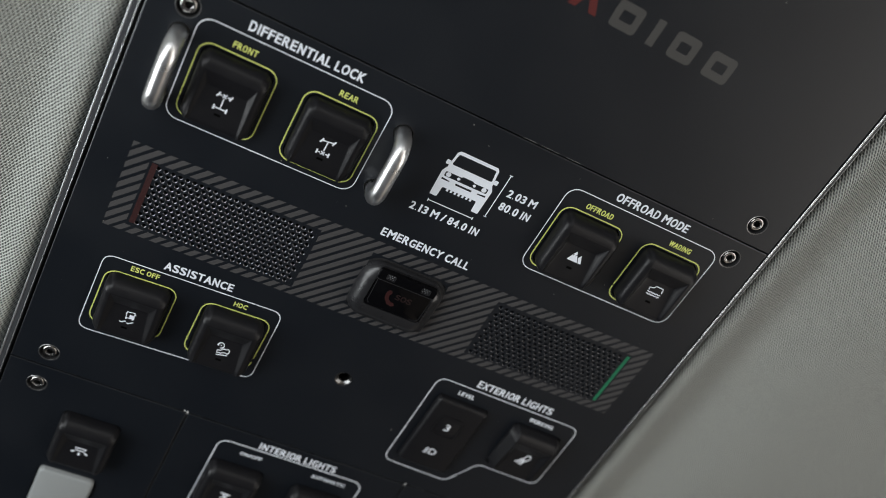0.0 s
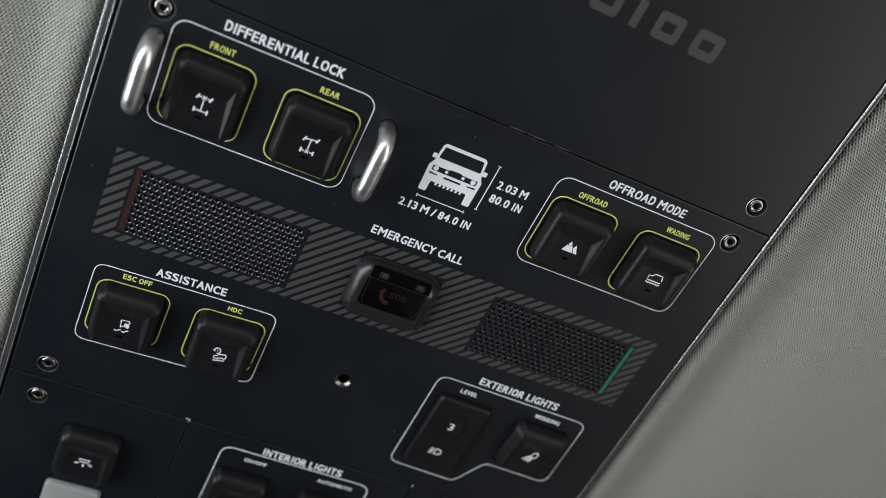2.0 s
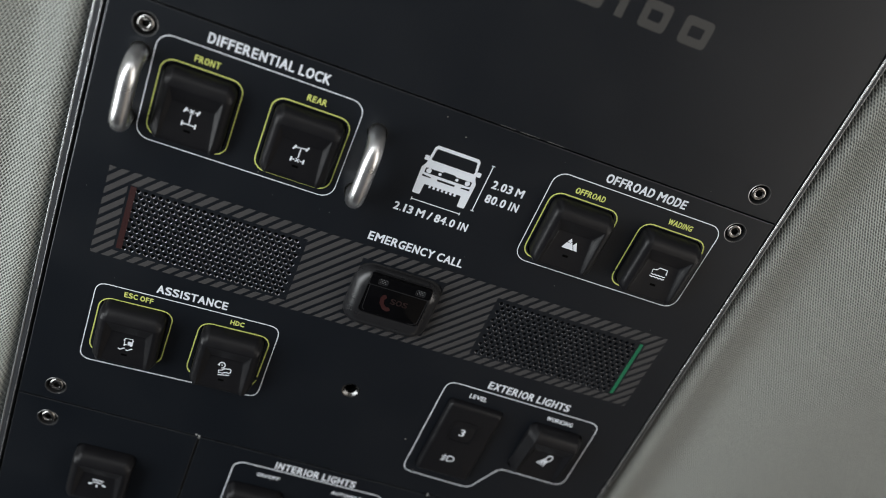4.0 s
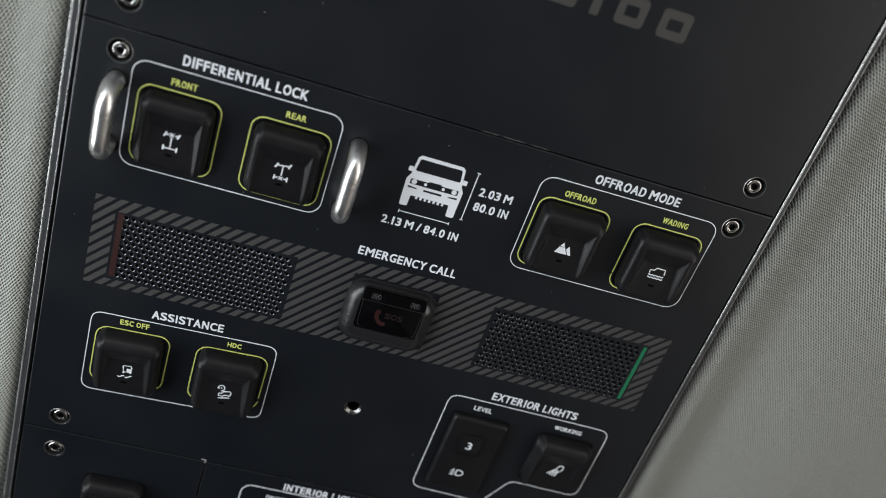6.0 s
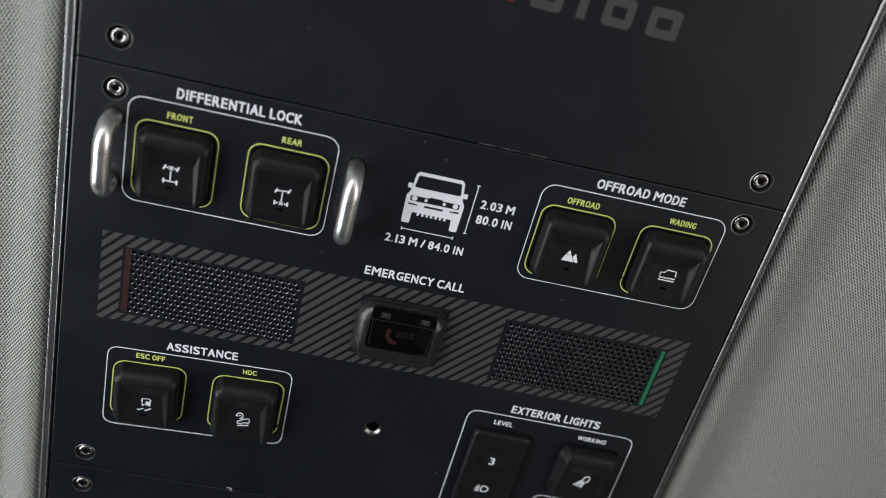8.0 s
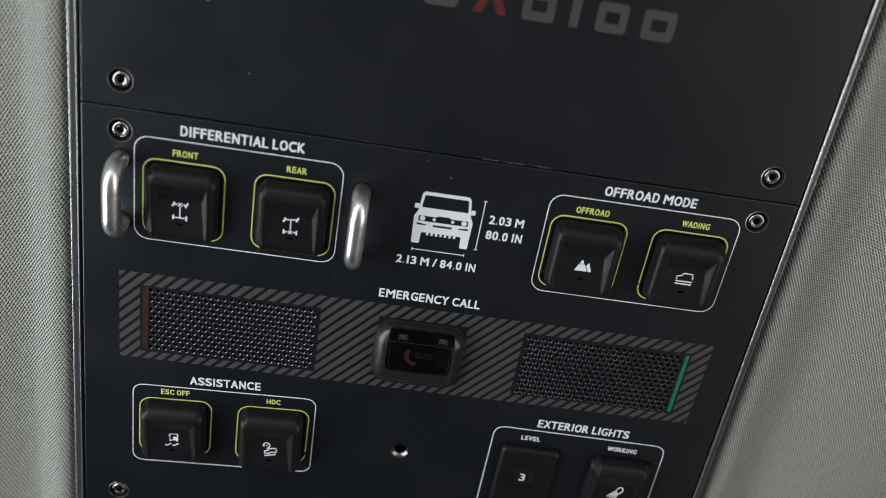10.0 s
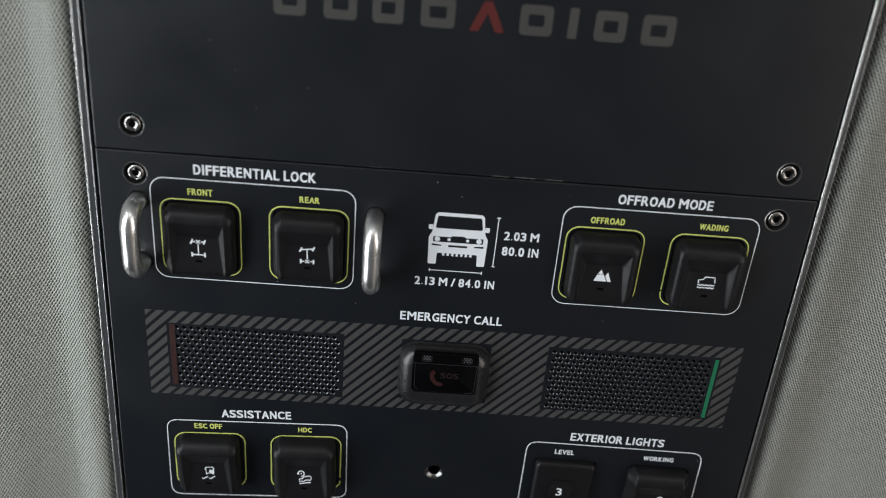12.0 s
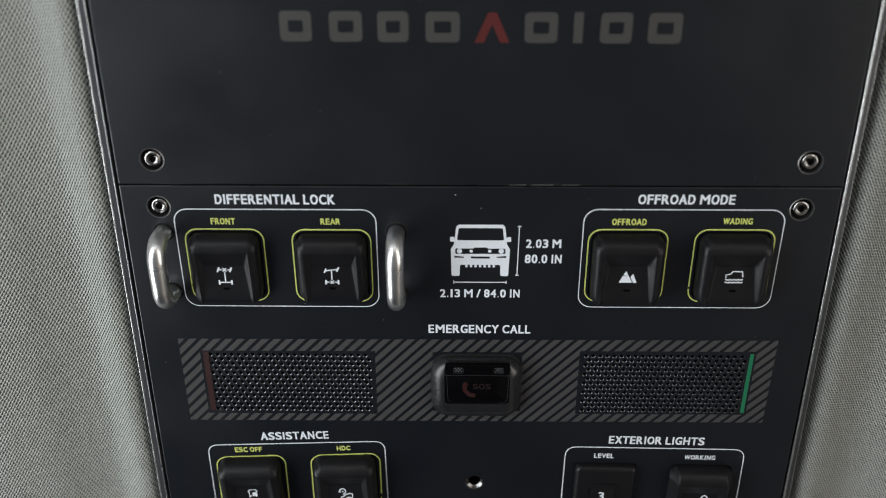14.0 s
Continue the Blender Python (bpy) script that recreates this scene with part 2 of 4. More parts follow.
# widths of bold condensed capitals, box and gap in thousandths of the em
WIDE = {"A": (640, 16), "I": (150, 75), "M": (760, 65), "W": (850, 16), "T": (590, 20), "V": (630, 12), "Y": (610, 10), "L": (470, 40), "E": (480, 50), "F": (470, 45), "H": (580, 65), "N": (580, 65),
        "O": (620, 38), "C": (590, 38), "G": (590, 42), "D": (560, 50), "R": (585, 32), "S": (560, 32), "K": (590, 40), "X": (610, 16), "U": (560, 55), "0": (500, 38), "1": (190, 120), ".": (150, 60), "/": (370, 10)}
glyphs = {}


def glyph(char):
    """One character of the built-in font as a flat mesh, and its extent."""
    if char not in glyphs:
        cu = bpy.data.curves.new("glyph", "FONT")
        cu.body, cu.resolution_u, cu.extrude = char, 4, 0.02
        ob = bpy.data.objects.new("glyph", cu)
        me = bpy.data.meshes.new_from_object(ob)
        xs, ys = [v.co.x for v in me.vertices], [v.co.y for v in me.vertices]
        glyphs[char] = ([tuple(v.co) for v in me.vertices], [tuple(p.vertices) for p in me.polygons], min(xs), max(xs), min(ys), max(ys))
        bpy.data.objects.remove(ob)
        bpy.data.curves.remove(cu)
        bpy.data.meshes.remove(me)
    return glyphs[char]


def lettering(words, x0, x1, y0, y1, bold=0.0, z0=0.0, z1=0.09, slant=0.0, thick=0.88):
    """Words in the built-in font, set letter by letter like a bold condensed face, fitted between x0 and x1, from the base line y0 to the cap height y1."""
    bm = bmesh.new()
    boxes, at = [], 0
    for char in words:
        if char == " ":
            at += 250
            continue
        w, gap = WIDE.get(char, (500, 40))
        boxes.append((char, at + gap, at + gap + w))
        at += w + 2 * gap
    lo, hi = boxes[0][1], boxes[-1][2]
    cap = y1 - y0
    fat = 0.042 * cap * thick
    scale = (x1 - x0) / (hi - lo)
    for char, a, e in boxes:
        verts, faces, gx0, gx1, gy0, gy1 = glyph(char)
        a, e = x0 + (a - lo) * scale + fat, x0 + (e - lo) * scale - fat
        low, high = (y0 + 0.6 * fat, y1 - 0.6 * fat) if char != "." else (y0, y0 + 0.19 * cap)
        for k, (dx, dy) in enumerate(((-fat, -0.6 * fat), (fat, -0.6 * fat), (-fat, 0.6 * fat), (fat, 0.6 * fat), (0.0, 0.0))):
            if char == "." and k < 4:
                continue
            vs = []
            for vx, vy, vz in verts:
                x = a + (vx - gx0) / (gx1 - gx0) * (e - a) + dx
                y = low + (vy - gy0) / (gy1 - gy0) * (high - low) + dy
                vs.append(bm.verts.new(((x + slant * (y - y0)) * MM, y * MM, (z1 + 0.003 * k if vz > 0 else z0) * MM)))
            for f in faces:
                bm.faces.new([vs[n] for n in f])
    return bm


def extrude_profile(profile, y0, y1, steps=1, shift=None):
    """A profile of (x, z) points drawn along y; shift(y) moves it sideways."""
    bm = bmesh.new()
    rows = []
    for k in range(steps + 1):
        y = y0 + (y1 - y0) * k / steps
        s = shift(y) if shift else 0
        rows.append([bm.verts.new(((x + s * (1 if x > 0 else -1)) * MM, y * MM, z * MM)) for x, z in profile])
    for a, b in zip(rows, rows[1:]):
        for i in range(len(profile) - 1):
            bm.faces.new((a[i], a[i + 1], b[i + 1], b[i]))
    return bm


def mound(x0, y0, x1, y1, r, steps):
    """A rounded block built from stacked outlines: (inset, height)."""
    bm = bmesh.new()
    rows = []
    for inset, z in steps:
        rows.append([bm.verts.new((x * MM, y * MM, z * MM)) for x, y in rounded(x0 + inset, y0 + inset, x1 - inset, y1 - inset, max(r - inset, 0.6), 6)])
    for a, b in zip(rows, rows[1:]):
        for i in range(len(a)):
            j = (i + 1) % len(a)
            bm.faces.new((a[i], a[j], b[j], b[i]))
    return bm, rows


# ---- setting: unseen cabin shell; floor and wall tones are chosen for reflections ----
def box(name, x0, x1, y0, y1, z0, z1, material, label, bevel=0.01):
    bm = bmesh.new()
    bmesh.ops.create_cube(bm, size=1)
    for v in bm.verts:
        v.co = (x0 + (v.co.x + 0.5) * (x1 - x0), y0 + (v.co.y + 0.5) * (y1 - y0), z0 + (v.co.z + 0.5) * (z1 - z0))
    bmesh.ops.bevel(bm, geom=bm.edges[:], offset=bevel, segments=2, affect="EDGES")
    ob = part(name, finish(bm), material, None)
    return tagged(ob, label, name.split("_")[0], "", "structure")


# Unseen floor, split so the right plates reflect a lighter tone.
box("floor_front_left", -0.80, 0.10, 0.22, 1.10, -0.05, 0.0, cabin_dark, "unseen cabin floor, dark to keep the left plate's reflection low")
box("floor_front_right", 0.10, 0.80, 0.22, 1.10, -0.05, 0.0, cabin_grey, "unseen cabin floor, grey to brighten reflections in the plates")
box("floor_rear", -0.80, 0.80, -1.70, 0.22, -0.05, 0.0, cabin_grey, "unseen cabin floor, grey to brighten reflections in the plates")
# Unseen rear wall, left open where the added fill lamp stands.
box("wall_rear", -0.80, 0.80, -1.74, -1.66, 0.0, 0.62, cabin_warm, "plain warm grey wall below the rear window")
box("wall_rear_header", -0.80, 0.80, -1.74, -1.66, 1.02, 1.40, cabin_grey, "grey lining above the rear window")
box("wall_front", -0.80, 0.80, 1.02, 1.10, 0.0, 0.60, cabin_dark, "plain dark bulkhead under the windscreen")
for side, word in ((-1, "left"), (1, "right")):
    a, b = sorted((side * 0.71, side * 0.79))
    # The right sill is an unseen reflector, brought inward and coloured warm.
    box("wall_" + word + "_sill", a if side < 0 else 0.60, b, -1.70, 1.10, 0.0, 0.62, cabin_dark if side < 0 else cabin_warm, "dark door lining below the side window" if side < 0 else "unseen warm reflector at the right door, for the plate's sheen")
    box("wall_" + word + "_header", a, b, -1.70, 0.50, 1.02, 1.40, cabin_grey, "grey lining above the side window")
    box("wall_" + word + "_rear", a, b, -1.70, -1.30, 0.62, 1.02, cabin_grey, "grey pillar lining behind the side window")
    box("wall_" + word + "_front", a, b, 0.46, 1.10, 0.62, 1.40, cabin_dark, "dark windscreen pillar lining")
box("ceiling_rear", -0.80, 0.80, -1.70, -0.30, 1.34, 1.42, cabin_grey, "plain grey roof lining behind the console")


def taper(y):
    """The console grows a little wider towards the windscreen."""
    return -0.0155 * (y - 9)


REAR_END, FRONT_END = 160, -335


def soft_line(knots, steps=6):
    """A smooth line through a few knots."""
    out = []
    for i in range(len(knots) - 1):
        (xa, za), (xb, zb) = knots[i], knots[i + 1]
        xp, zp = knots[max(i - 1, 0)]
        xn, zn = knots[min(i + 2, len(knots) - 1)]
        ma, mb = (zb - zp) / (xb - xp) * (xb - xa), (zn - za) / (xn - xa) * (xb - xa)
        for k in range(steps):
            t = k / steps
            out.append((xa + (xb - xa) * t, (2 * t ** 3 - 3 * t * t + 1) * za + (t ** 3 - 2 * t * t + t) * ma + (3 * t * t - 2 * t ** 3) * zb + (t ** 3 - t * t) * mb))
    return out + [knots[-1]]


# the padded roll beside the console, then the lining's gentle curve towards the doors
CLOTH = {-1: soft_line([(138.35, -11.0), (139.1, -4.8), (144.5, -0.8), (150.5, -3.6), (157.5, -6.6), (168.0, -3.2), (182.0, 3.4), (210.0, 11.5), (360.0, 20.0), (740.0, 10.0)]),
         1: soft_line([(137.8, -14.0), (138.6, -10.9), (141.8, -6.0), (146.4, -4.0), (154.0, -6.4), (162.5, -9.4), (169.0, -9.8), (180.0, -7.0), (196.0, -3.0), (220.0, -0.4), (360.0, -2.4), (740.0, -15.0)])}
for side, word in ((-1, "left"), (1, "right")):
    prof = [(side * x, z) for x, z in CLOTH[side]]
    prof += [(x, z - 8) for x, z in reversed(prof[1:])]
    bm = extrude_profile(prof, -520, 330, 34, taper)
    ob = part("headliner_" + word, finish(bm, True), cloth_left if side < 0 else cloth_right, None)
    ob.matrix_basis = PANEL
    tagged(ob, "grey-green woven cloth roof lining with a padded roll beside the console", "headliner", "", "structure")
for word, y0, y1 in (("front", -520, FRONT_END - 1), ("rear", REAR_END + 1, 330)):
    bm = extrude_profile([(-141, 0), (141, 0), (141, -9), (-141, -9)], y0, y1, 4)
    ob = part("headliner_" + word, finish(bm), cloth_left, None)
    ob.matrix_basis = PANEL
    tagged(ob, "grey-green woven cloth roof lining at the console's end", "headliner", "", "structure")

# ---- the console: tray and side trims ----
console = thing("overhead_console", 0, 0, "black overhead console tray with thin bright-edged trims", "console", z=-10)
part("tray", plate([[(-143, FRONT_END), (143, FRONT_END), (143, REAR_END), (-143, REAR_END)]], 0, 2.0), well_black, console)
up = Matrix.Translation((0, 0, 10 * MM))
def bead(x, z, r):
    return [(x + r * math.cos(radians(a)), z + r * math.sin(radians(a))) for a in range(0, 361, 30)]


for side, inner, outer, drop in ((-1, 135.4, 138.2, 0.0), (1, 134.3, 137.6, 1.9)):
    prof = [(inner - 0.8, -8), (inner - 0.8, -3.0), (inner, -0.9), (inner + 0.3, -0.6), (outer - 0.9, -0.45 - 0.6 * drop), (outer - 0.3, -0.7 - 0.9 * drop), (outer, -1.3 - drop), (outer, -8)]
    part("side_trim", finish(extrude_profile([(side * x, z) for x, z in prof], FRONT_END, REAR_END, 12, taper)), trim_grey, console, "dark grey trim strip", up)
    # Beads put in for window highlights; size and tone differ with each side's light.
    for name, x, z, r, metal, label in (("trim_edge", outer - 0.25, -0.5 - drop, 0.38 if side < 0 else 0.22, trim_soft, "thin metal bead for the highlight on the trim's outer edge"), ("trim_lip", inner + 0.15, -0.55, 0.46 if side > 0 else 0.2, trim_bright if side > 0 else trim_soft, "thin bead for the highlight on the trim's inner lip")):
        part(name, finish(extrude_profile([(side * a, b) for a, b in bead(x, z, r)], FRONT_END, REAR_END, 12, taper), True), metal, console, label, up)


def half_width(y):
    return 133.8 + taper(y)


def right_width(y):
    return 132.9 + taper(y)


# ---- shared bits: screws, switch caps ----
def revolve(profile, n=28, cx=0.0, cy=0.0, close=True):
    bm = bmesh.new()
    rows = []
    for r, z in profile:
        rows.append([bm.verts.new(((cx + r * math.cos(2 * math.pi * i / n)) * MM, (cy + r * math.sin(2 * math.pi * i / n)) * MM, z * MM)) for i in range(n)])
    for a, b in zip(rows, rows[1:]):
        for i in range(n):
            bm.faces.new((a[i], a[(i + 1) % n], b[(i + 1) % n], b[i]))
    if close:
        bm.faces.new(rows[-1])
    return finish(bm, True)


def mesh_of(name, bm, material, sharp=35):
    me = bpy.data.meshes.new(name)
    bm.to_mesh(me)
    bm.free()
    me.materials.append(material)
    me.set_sharp_from_angle(angle=radians(sharp))
    return me


SCREW_R = 4.25
screw_ring = mesh_of("recess", revolve([(SCREW_R + 0.25, 0.05), (SCREW_R - 0.15, -0.25), (SCREW_R - 0.25, -3.0), (3.2, -3.0)]), well_black)
screw_rim = mesh_of("recess_rim", revolve([(SCREW_R + 0.35, 0.0), (SCREW_R + 0.25, 0.10), (SCREW_R + 0.05, 0.06), (SCREW_R - 0.1, -0.3), (SCREW_R - 0.1, -0.4)], close=False), rim_dull)
screw_head = mesh_of("head", revolve([(3.25, -2.9), (3.3, -1.5), (3.15, -1.0), (2.7, -0.55), (2.2, -0.42), (1.95, -0.5), (1.75, -0.8)], close=False), screw_steel)
bm = bmesh.new()
for r0, r1, z0, z1 in ((1.85, 1.55, -0.62, -0.75), (1.55, 1.45, -0.75, -2.4)):
    a = [bm.verts.new((r0 * math.cos(math.pi * i / 3) * MM, r0 * math.sin(math.pi * i / 3) * MM, z0 * MM)) for i in range(6)]
    b = [bm.verts.new((r1 * math.cos(math.pi * i / 3) * MM, r1 * math.sin(math.pi * i / 3) * MM, z1 * MM)) for i in range(6)]
    for i in range(6):
        bm.faces.new((a[i], a[(i + 1) % 6], b[(i + 1) % 6], b[i]))
screw_socket = mesh_of("socket", finish(bm), screw_steel)


def add_screw(parent, x, y, turn):
    at = pose(x * MM, y * MM, 0, 0, 0, turn)
    head = share("screw", screw_head, parent, at)
    head["label"] = "dark steel socket-head screw sunk in its recess"
    share("recess", screw_ring, head)
    share("recess_rim", screw_rim, head)
    share("socket", screw_socket, head)


CAP_W, CAP_H = 26.6, 28.6


def smooth(a, b, x):
    t = min(max((x - a) / (b - a), 0), 1)
    return t * t * (3 - 2 * t)


CREST, FLOOR = 0.20, 0.40


def cap_heights(s, crest_z, foot_z, dish):
    """Height of the side ridges and depth of the dish, s from the cap's upper edge (0) to its foot (1)."""
    ridge = crest_z + (foot_z - crest_z) * (s - CREST) / (1 - CREST)
    deep = dish * min(max((s - CREST) / (FLOOR - CREST), 0), 1) * (1 - 0.72 * max(s - FLOOR, 0) / (1 - FLOOR))
    return ridge, deep


def cap_mesh(width, height, top_z, crest_z, foot_z, dish=2.6, slant=0.0):
    """A rocker cap: it climbs from its upper edge to a crest, below which a dish, widening and growing shallow, runs to its foot between two side ridges."""
    crest, floor = CREST, FLOOR
    bm = bmesh.new()
    half = width / 2
    heights = [0, 0.012, 0.03, 0.055, 0.09, 0.13, crest - 0.025, crest - 0.01, crest, crest + 0.012, crest + 0.04, floor - 0.06, floor - 0.015, floor, floor + 0.025, 0.47, 0.54, 0.6, 0.7, 0.8, 0.9, 0.96, 0.985, 1.0]
    top_drop = {0: 2.6, 0.012: 1.5, 0.03: 0.75, 0.055: 0.25, 0.09: 0.05}
    foot_drop = {0.96: 0.15, 0.985: 0.7, 1.0: 2.2}
    grid = []
    for s in heights:
        run = max(s - crest, 0) / (1 - crest)
        share_in = min(max((s - crest) / (floor - crest), 0.02), 1)
        wall = half * (0.25 - 0.16 * run) * share_in * min(dish / 2.1, 1)
        w = half * (0.73 + 0.03 * run) - wall
        ridge, deep = cap_heights(s, crest_z, foot_z, dish)
        if s < crest:
            ridge = top_z + (crest_z - top_z) * math.sin(s / crest * math.pi / 2) ** 0.9
        ridge -= top_drop.get(s, 0) + foot_drop.get(s, 0)
        side = [(half, 3.2), (half - 0.3, 2.0), (half - 0.8, 1.1), (half - 1.5, 0.5), (half - 2.2, 0.2), (half - 2.9, 0.06), (w + wall + 0.25, 0.0), (w + wall, 0.04 * deep), (w + wall * 0.88, 0.12 * deep),
                (w + wall * 0.5, 0.52 * deep), (w + wall * 0.12, 0.90 * deep), (w, 0.97 * deep), (w - 0.3, deep), (w * 0.5, deep)]
        if slant:
            side[:6] = [(half, 5.0), (half - 0.45 * slant, 3.2), (half - 0.85 * slant, 1.3), (half - slant, 0.6), (half - slant - 0.3, 0.2), (half - slant - 0.7, 0.04)]
        cols = [(-x, d) for x, d in side] + [(0, deep)] + [(x, d) for x, d in reversed(side)]
        row = []
        for x, d in cols:
            y = height / 2 - s * height
            rc = 3.8
            ex, ey = abs(x) - (half - rc), abs(y) - (height / 2 - rc)
            if ex > 0 and ey > 0:
                f = max(ex, ey) / math.hypot(ex, ey)
                x, y = math.copysign(half - rc + ex * f, x), math.copysign(height / 2 - rc + ey * f, y)
            row.append(bm.verts.new((x * MM, y * MM, (ridge - d) * MM)))
        grid.append(row)
    nx, ny = len(grid[0]) - 1, len(grid) - 1
    for j in range(ny):
        for i in range(nx):
            bm.faces.new((grid[j][i], grid[j + 1][i], grid[j + 1][i + 1], grid[j][i + 1]))
    rim = grid[0] + [r[-1] for r in grid[1:]] + list(reversed(grid[-1][:-1])) + [r[0] for r in reversed(grid[1:-1])]
    low = [bm.verts.new((v.co.x, v.co.y, -5 * MM)) for v in rim]
    n = len(rim)
    for i in range(n):
        bm.faces.new((rim[i], rim[(i + 1) % n], low[(i + 1) % n], low[i]))
    return finish(bm, True)


CAPS = {"low": (CAP_W, CAP_H, 4.2, 7.0, 6.0, 1.5), "sunk": (CAP_W, CAP_H, 4.2, 7.2, 4.7, 1.6), "medium": (CAP_W, CAP_H, 4.2, 8.1, 6.9, 2.2), "middle": (CAP_W, CAP_H, 4.2, 7.9, 7.6, 2.7), "high": (CAP_W, CAP_H, 4.2, 8.2, 8.6, 2.5), "flared": (27.0, 29.0, 4.6, 7.4, 5.4, 2.2), "lamp": (27.0, 29.0, 4.6, 7.6, 7.0, 2.2)}
cap_meshes = {k: mesh_of("cap", cap_mesh(*v, 2.6 if k == "flared" else 0.0), switch_black, 26 if k == "flared" else 34) for k, v in CAPS.items()}
led_mesh = mesh_of("indicator_slot", plate([rounded(-1.25, -0.5, 1.25, 0.5, 0.3)], 0, 0.06), slot_black)


def rocker(x, y, cap, label, group, icon, turn=0.0, icon_y=-1.8, slot=True, size=(1.0, 1.0)):
    """One rocker switch; the icon lies on the floor of its cap's dish."""
    ob = thing("rocker_switch", x, y, label, "switch", group, turn=turn)
    body = share("cap", cap_meshes[cap], ob)
    _, height, _, crest_z, foot_z, dish = CAPS[cap]

    def on_floor(v):
        ridge, deep = cap_heights(0.5 - v / height, crest_z, foot_z, dish)
        return ridge - deep

    tilt = math.degrees(math.atan((on_floor(icon_y + 1) - on_floor(icon_y - 3)) / 4))
    for name, bm in icon:
        bm.transform(Matrix.Diagonal((size[0], size[1], 1, 1)))
        part(name, bm, print_white, body, "white printed symbol", pose(0, icon_y * MM, (on_floor(icon_y) + 0.03) * MM, tilt, 0, 0))
    if slot:
        share("indicator_slot", led_mesh, body, pose(0, (icon_y - 5.5) * MM, (on_floor(icon_y - 5.5) + 0.02) * MM, tilt, 0, 0))
    return ob


# ---- icons, centred on (0, 0), in millimetres ----
def icon_axles(front):
    """A drive line from above: one axle with a crossed differential, the other plain."""
    s = 1 if front else -1
    yc, yp = 2.7 * s, -2.7 * s
    lean = 0 if front else 0.3
    lines = [[(0, yc - 1.0 * s), (0, yp)], [(-0.7, yc - 0.7), (0.7, yc + 0.7)], [(-0.7, yc + 0.7), (0.7, yc - 0.7)], [(-2.2, yc), (-1.05, yc)], [(1.05, yc), (2.2, yc)], [(-2.3, yp - lean), (2.3, yp + lean)]]
    wheels = []
    for y in (yc, yp):
        k = 0.42 if y > 0 else 0.0
        for x in (-2.4, 2.4):
            dy = (lean if x > 0 else -lean) if y == yp else 0
            wheels.append([(x - k, y + dy - 0.95), (x + k, y + dy + 0.95)])
    bm = strokes(lines, 0.45)
    for pts in wheels:
        band(bm, pts, 0.66, False, 0.0, 0.092)
    return [("symbol", finish(bm))]


def icon_mountains():
    peaks = [[(-3.7, -2.2), (2.1, -2.2), (0.25, 0.92), (-0.6, 0.2), (-1.15, 0.72), (-1.75, 0.25), (-2.05, 0.72)],
             [(-2.0, 0.85), (-1.2, 0.9), (-0.7, 0.35), (0.05, 1.25), (-0.75, 2.5)],
             [(2.5, -2.2), (4.1, -2.2), (2.3, 1.5), (1.2, 0.0)]]
    return [("symbol", polys([[(0.87 * x, y) for x, y in p] for p in peaks]))]


def icon_wading():
    """A car from the side, half under two wavy lines."""
    body = [(-3.2, -0.1), (-3.4, 1.1), (-1.5, 1.4), (-0.7, 2.5), (3.1, 2.4), (3.5, 0.2)]
    waves = [[(-3.5 + 0.35 * i, y + 0.17 * math.sin(1.35 * i)) for i in range(21)] for y in (-0.9, -2.0)]
    return [("symbol", strokes([[(0.95 * x, y) for x, y in line] for line in [body] + waves] + [[(3.05, 1.6), (3.15, 0.5)]], 0.44))]


def icon_skid():
    """A car from behind, leaning, above two snaking tyre tracks."""
    body = [(-0.9, 3.1), (2.2, 3.4), (2.5, 0.2), (-0.8, 0.0), (-0.9, 3.1)]
    tracks = [[(-2.8, -2.6), (-2.2, -3.0), (-1.5, -2.7), (-1.0, -2.2), (-0.2, -1.9)], [(0.2, -2.6), (0.9, -2.9), (1.6, -2.4), (2.1, -1.9), (2.9, -1.6)]]
    out = strokes([body], 0.45)
    for pts in tracks:
        band(out, pts, 0.46)
    for loop in ([(0.7, 1.9), (2.3, 1.8), (2.4, 0.3), (0.9, 0.2), (0.4, 1.0)], [(-1.0, 0.0), (-0.3, 0.0), (-0.3, -0.7), (-0.9, -0.7)], [(1.7, 0.2), (2.4, 0.2), (2.4, -0.5), (1.8, -0.5)], [(-1.4, 2.5), (-0.9, 2.5), (-0.9, 1.9), (-1.4, 1.9)], [(2.3, 2.8), (2.8, 2.8), (2.8, 2.2), (2.3, 2.2)]):
        slab(out, [loop], 0, 0.088)
    return [("symbol", finish(out))]


def icon_descent():
    """A circling arrow above a car on a slope."""
    arc = [(-1.2 + 1.35 * math.cos(radians(a)), 1.9 + 1.4 * math.sin(radians(a))) for a in range(170, -91, -26)]
    car = [(-2.0, -0.9), (-0.6, -0.5), (0.0, 0.35), (2.5, 0.9), (3.1, 0.3), (3.0, -0.9), (2.4, -1.6), (1.9, -1.1), (0.3, -1.5), (-0.2, -2.2), (-0.9, -1.8), (-1.8, -2.2), (-2.0, -0.9)]
    out = strokes([arc, car, [(-1.9, -3.2), (2.9, -2.3)]], 0.45)
    slab(out, [[(-3.1, 1.75), (-2.2, 2.5), (-2.0, 1.3)], [(-1.5, 2.2), (-1.0, 2.2), (-0.8, 1.7), (-1.3, 1.6)]], 0, 0.088)
    return [("symbol", finish(out))]


def icon_lamp():
    dome = [(-2.6, 2.0), (2.6, 2.0), (1.7, 0.5), (-1.7, 0.5), (-2.6, 2.0)]
    rays = [[(-3.9, -1.0), (-2.2, -0.3)], [(3.9, -1.0), (2.2, -0.3)], [(0, -0.8), (0, -2.3)]]
    out = strokes([dome], 0.6)
    for pts in rays:
        band(out, pts, 0.85)
    return [("symbol", finish(out))]


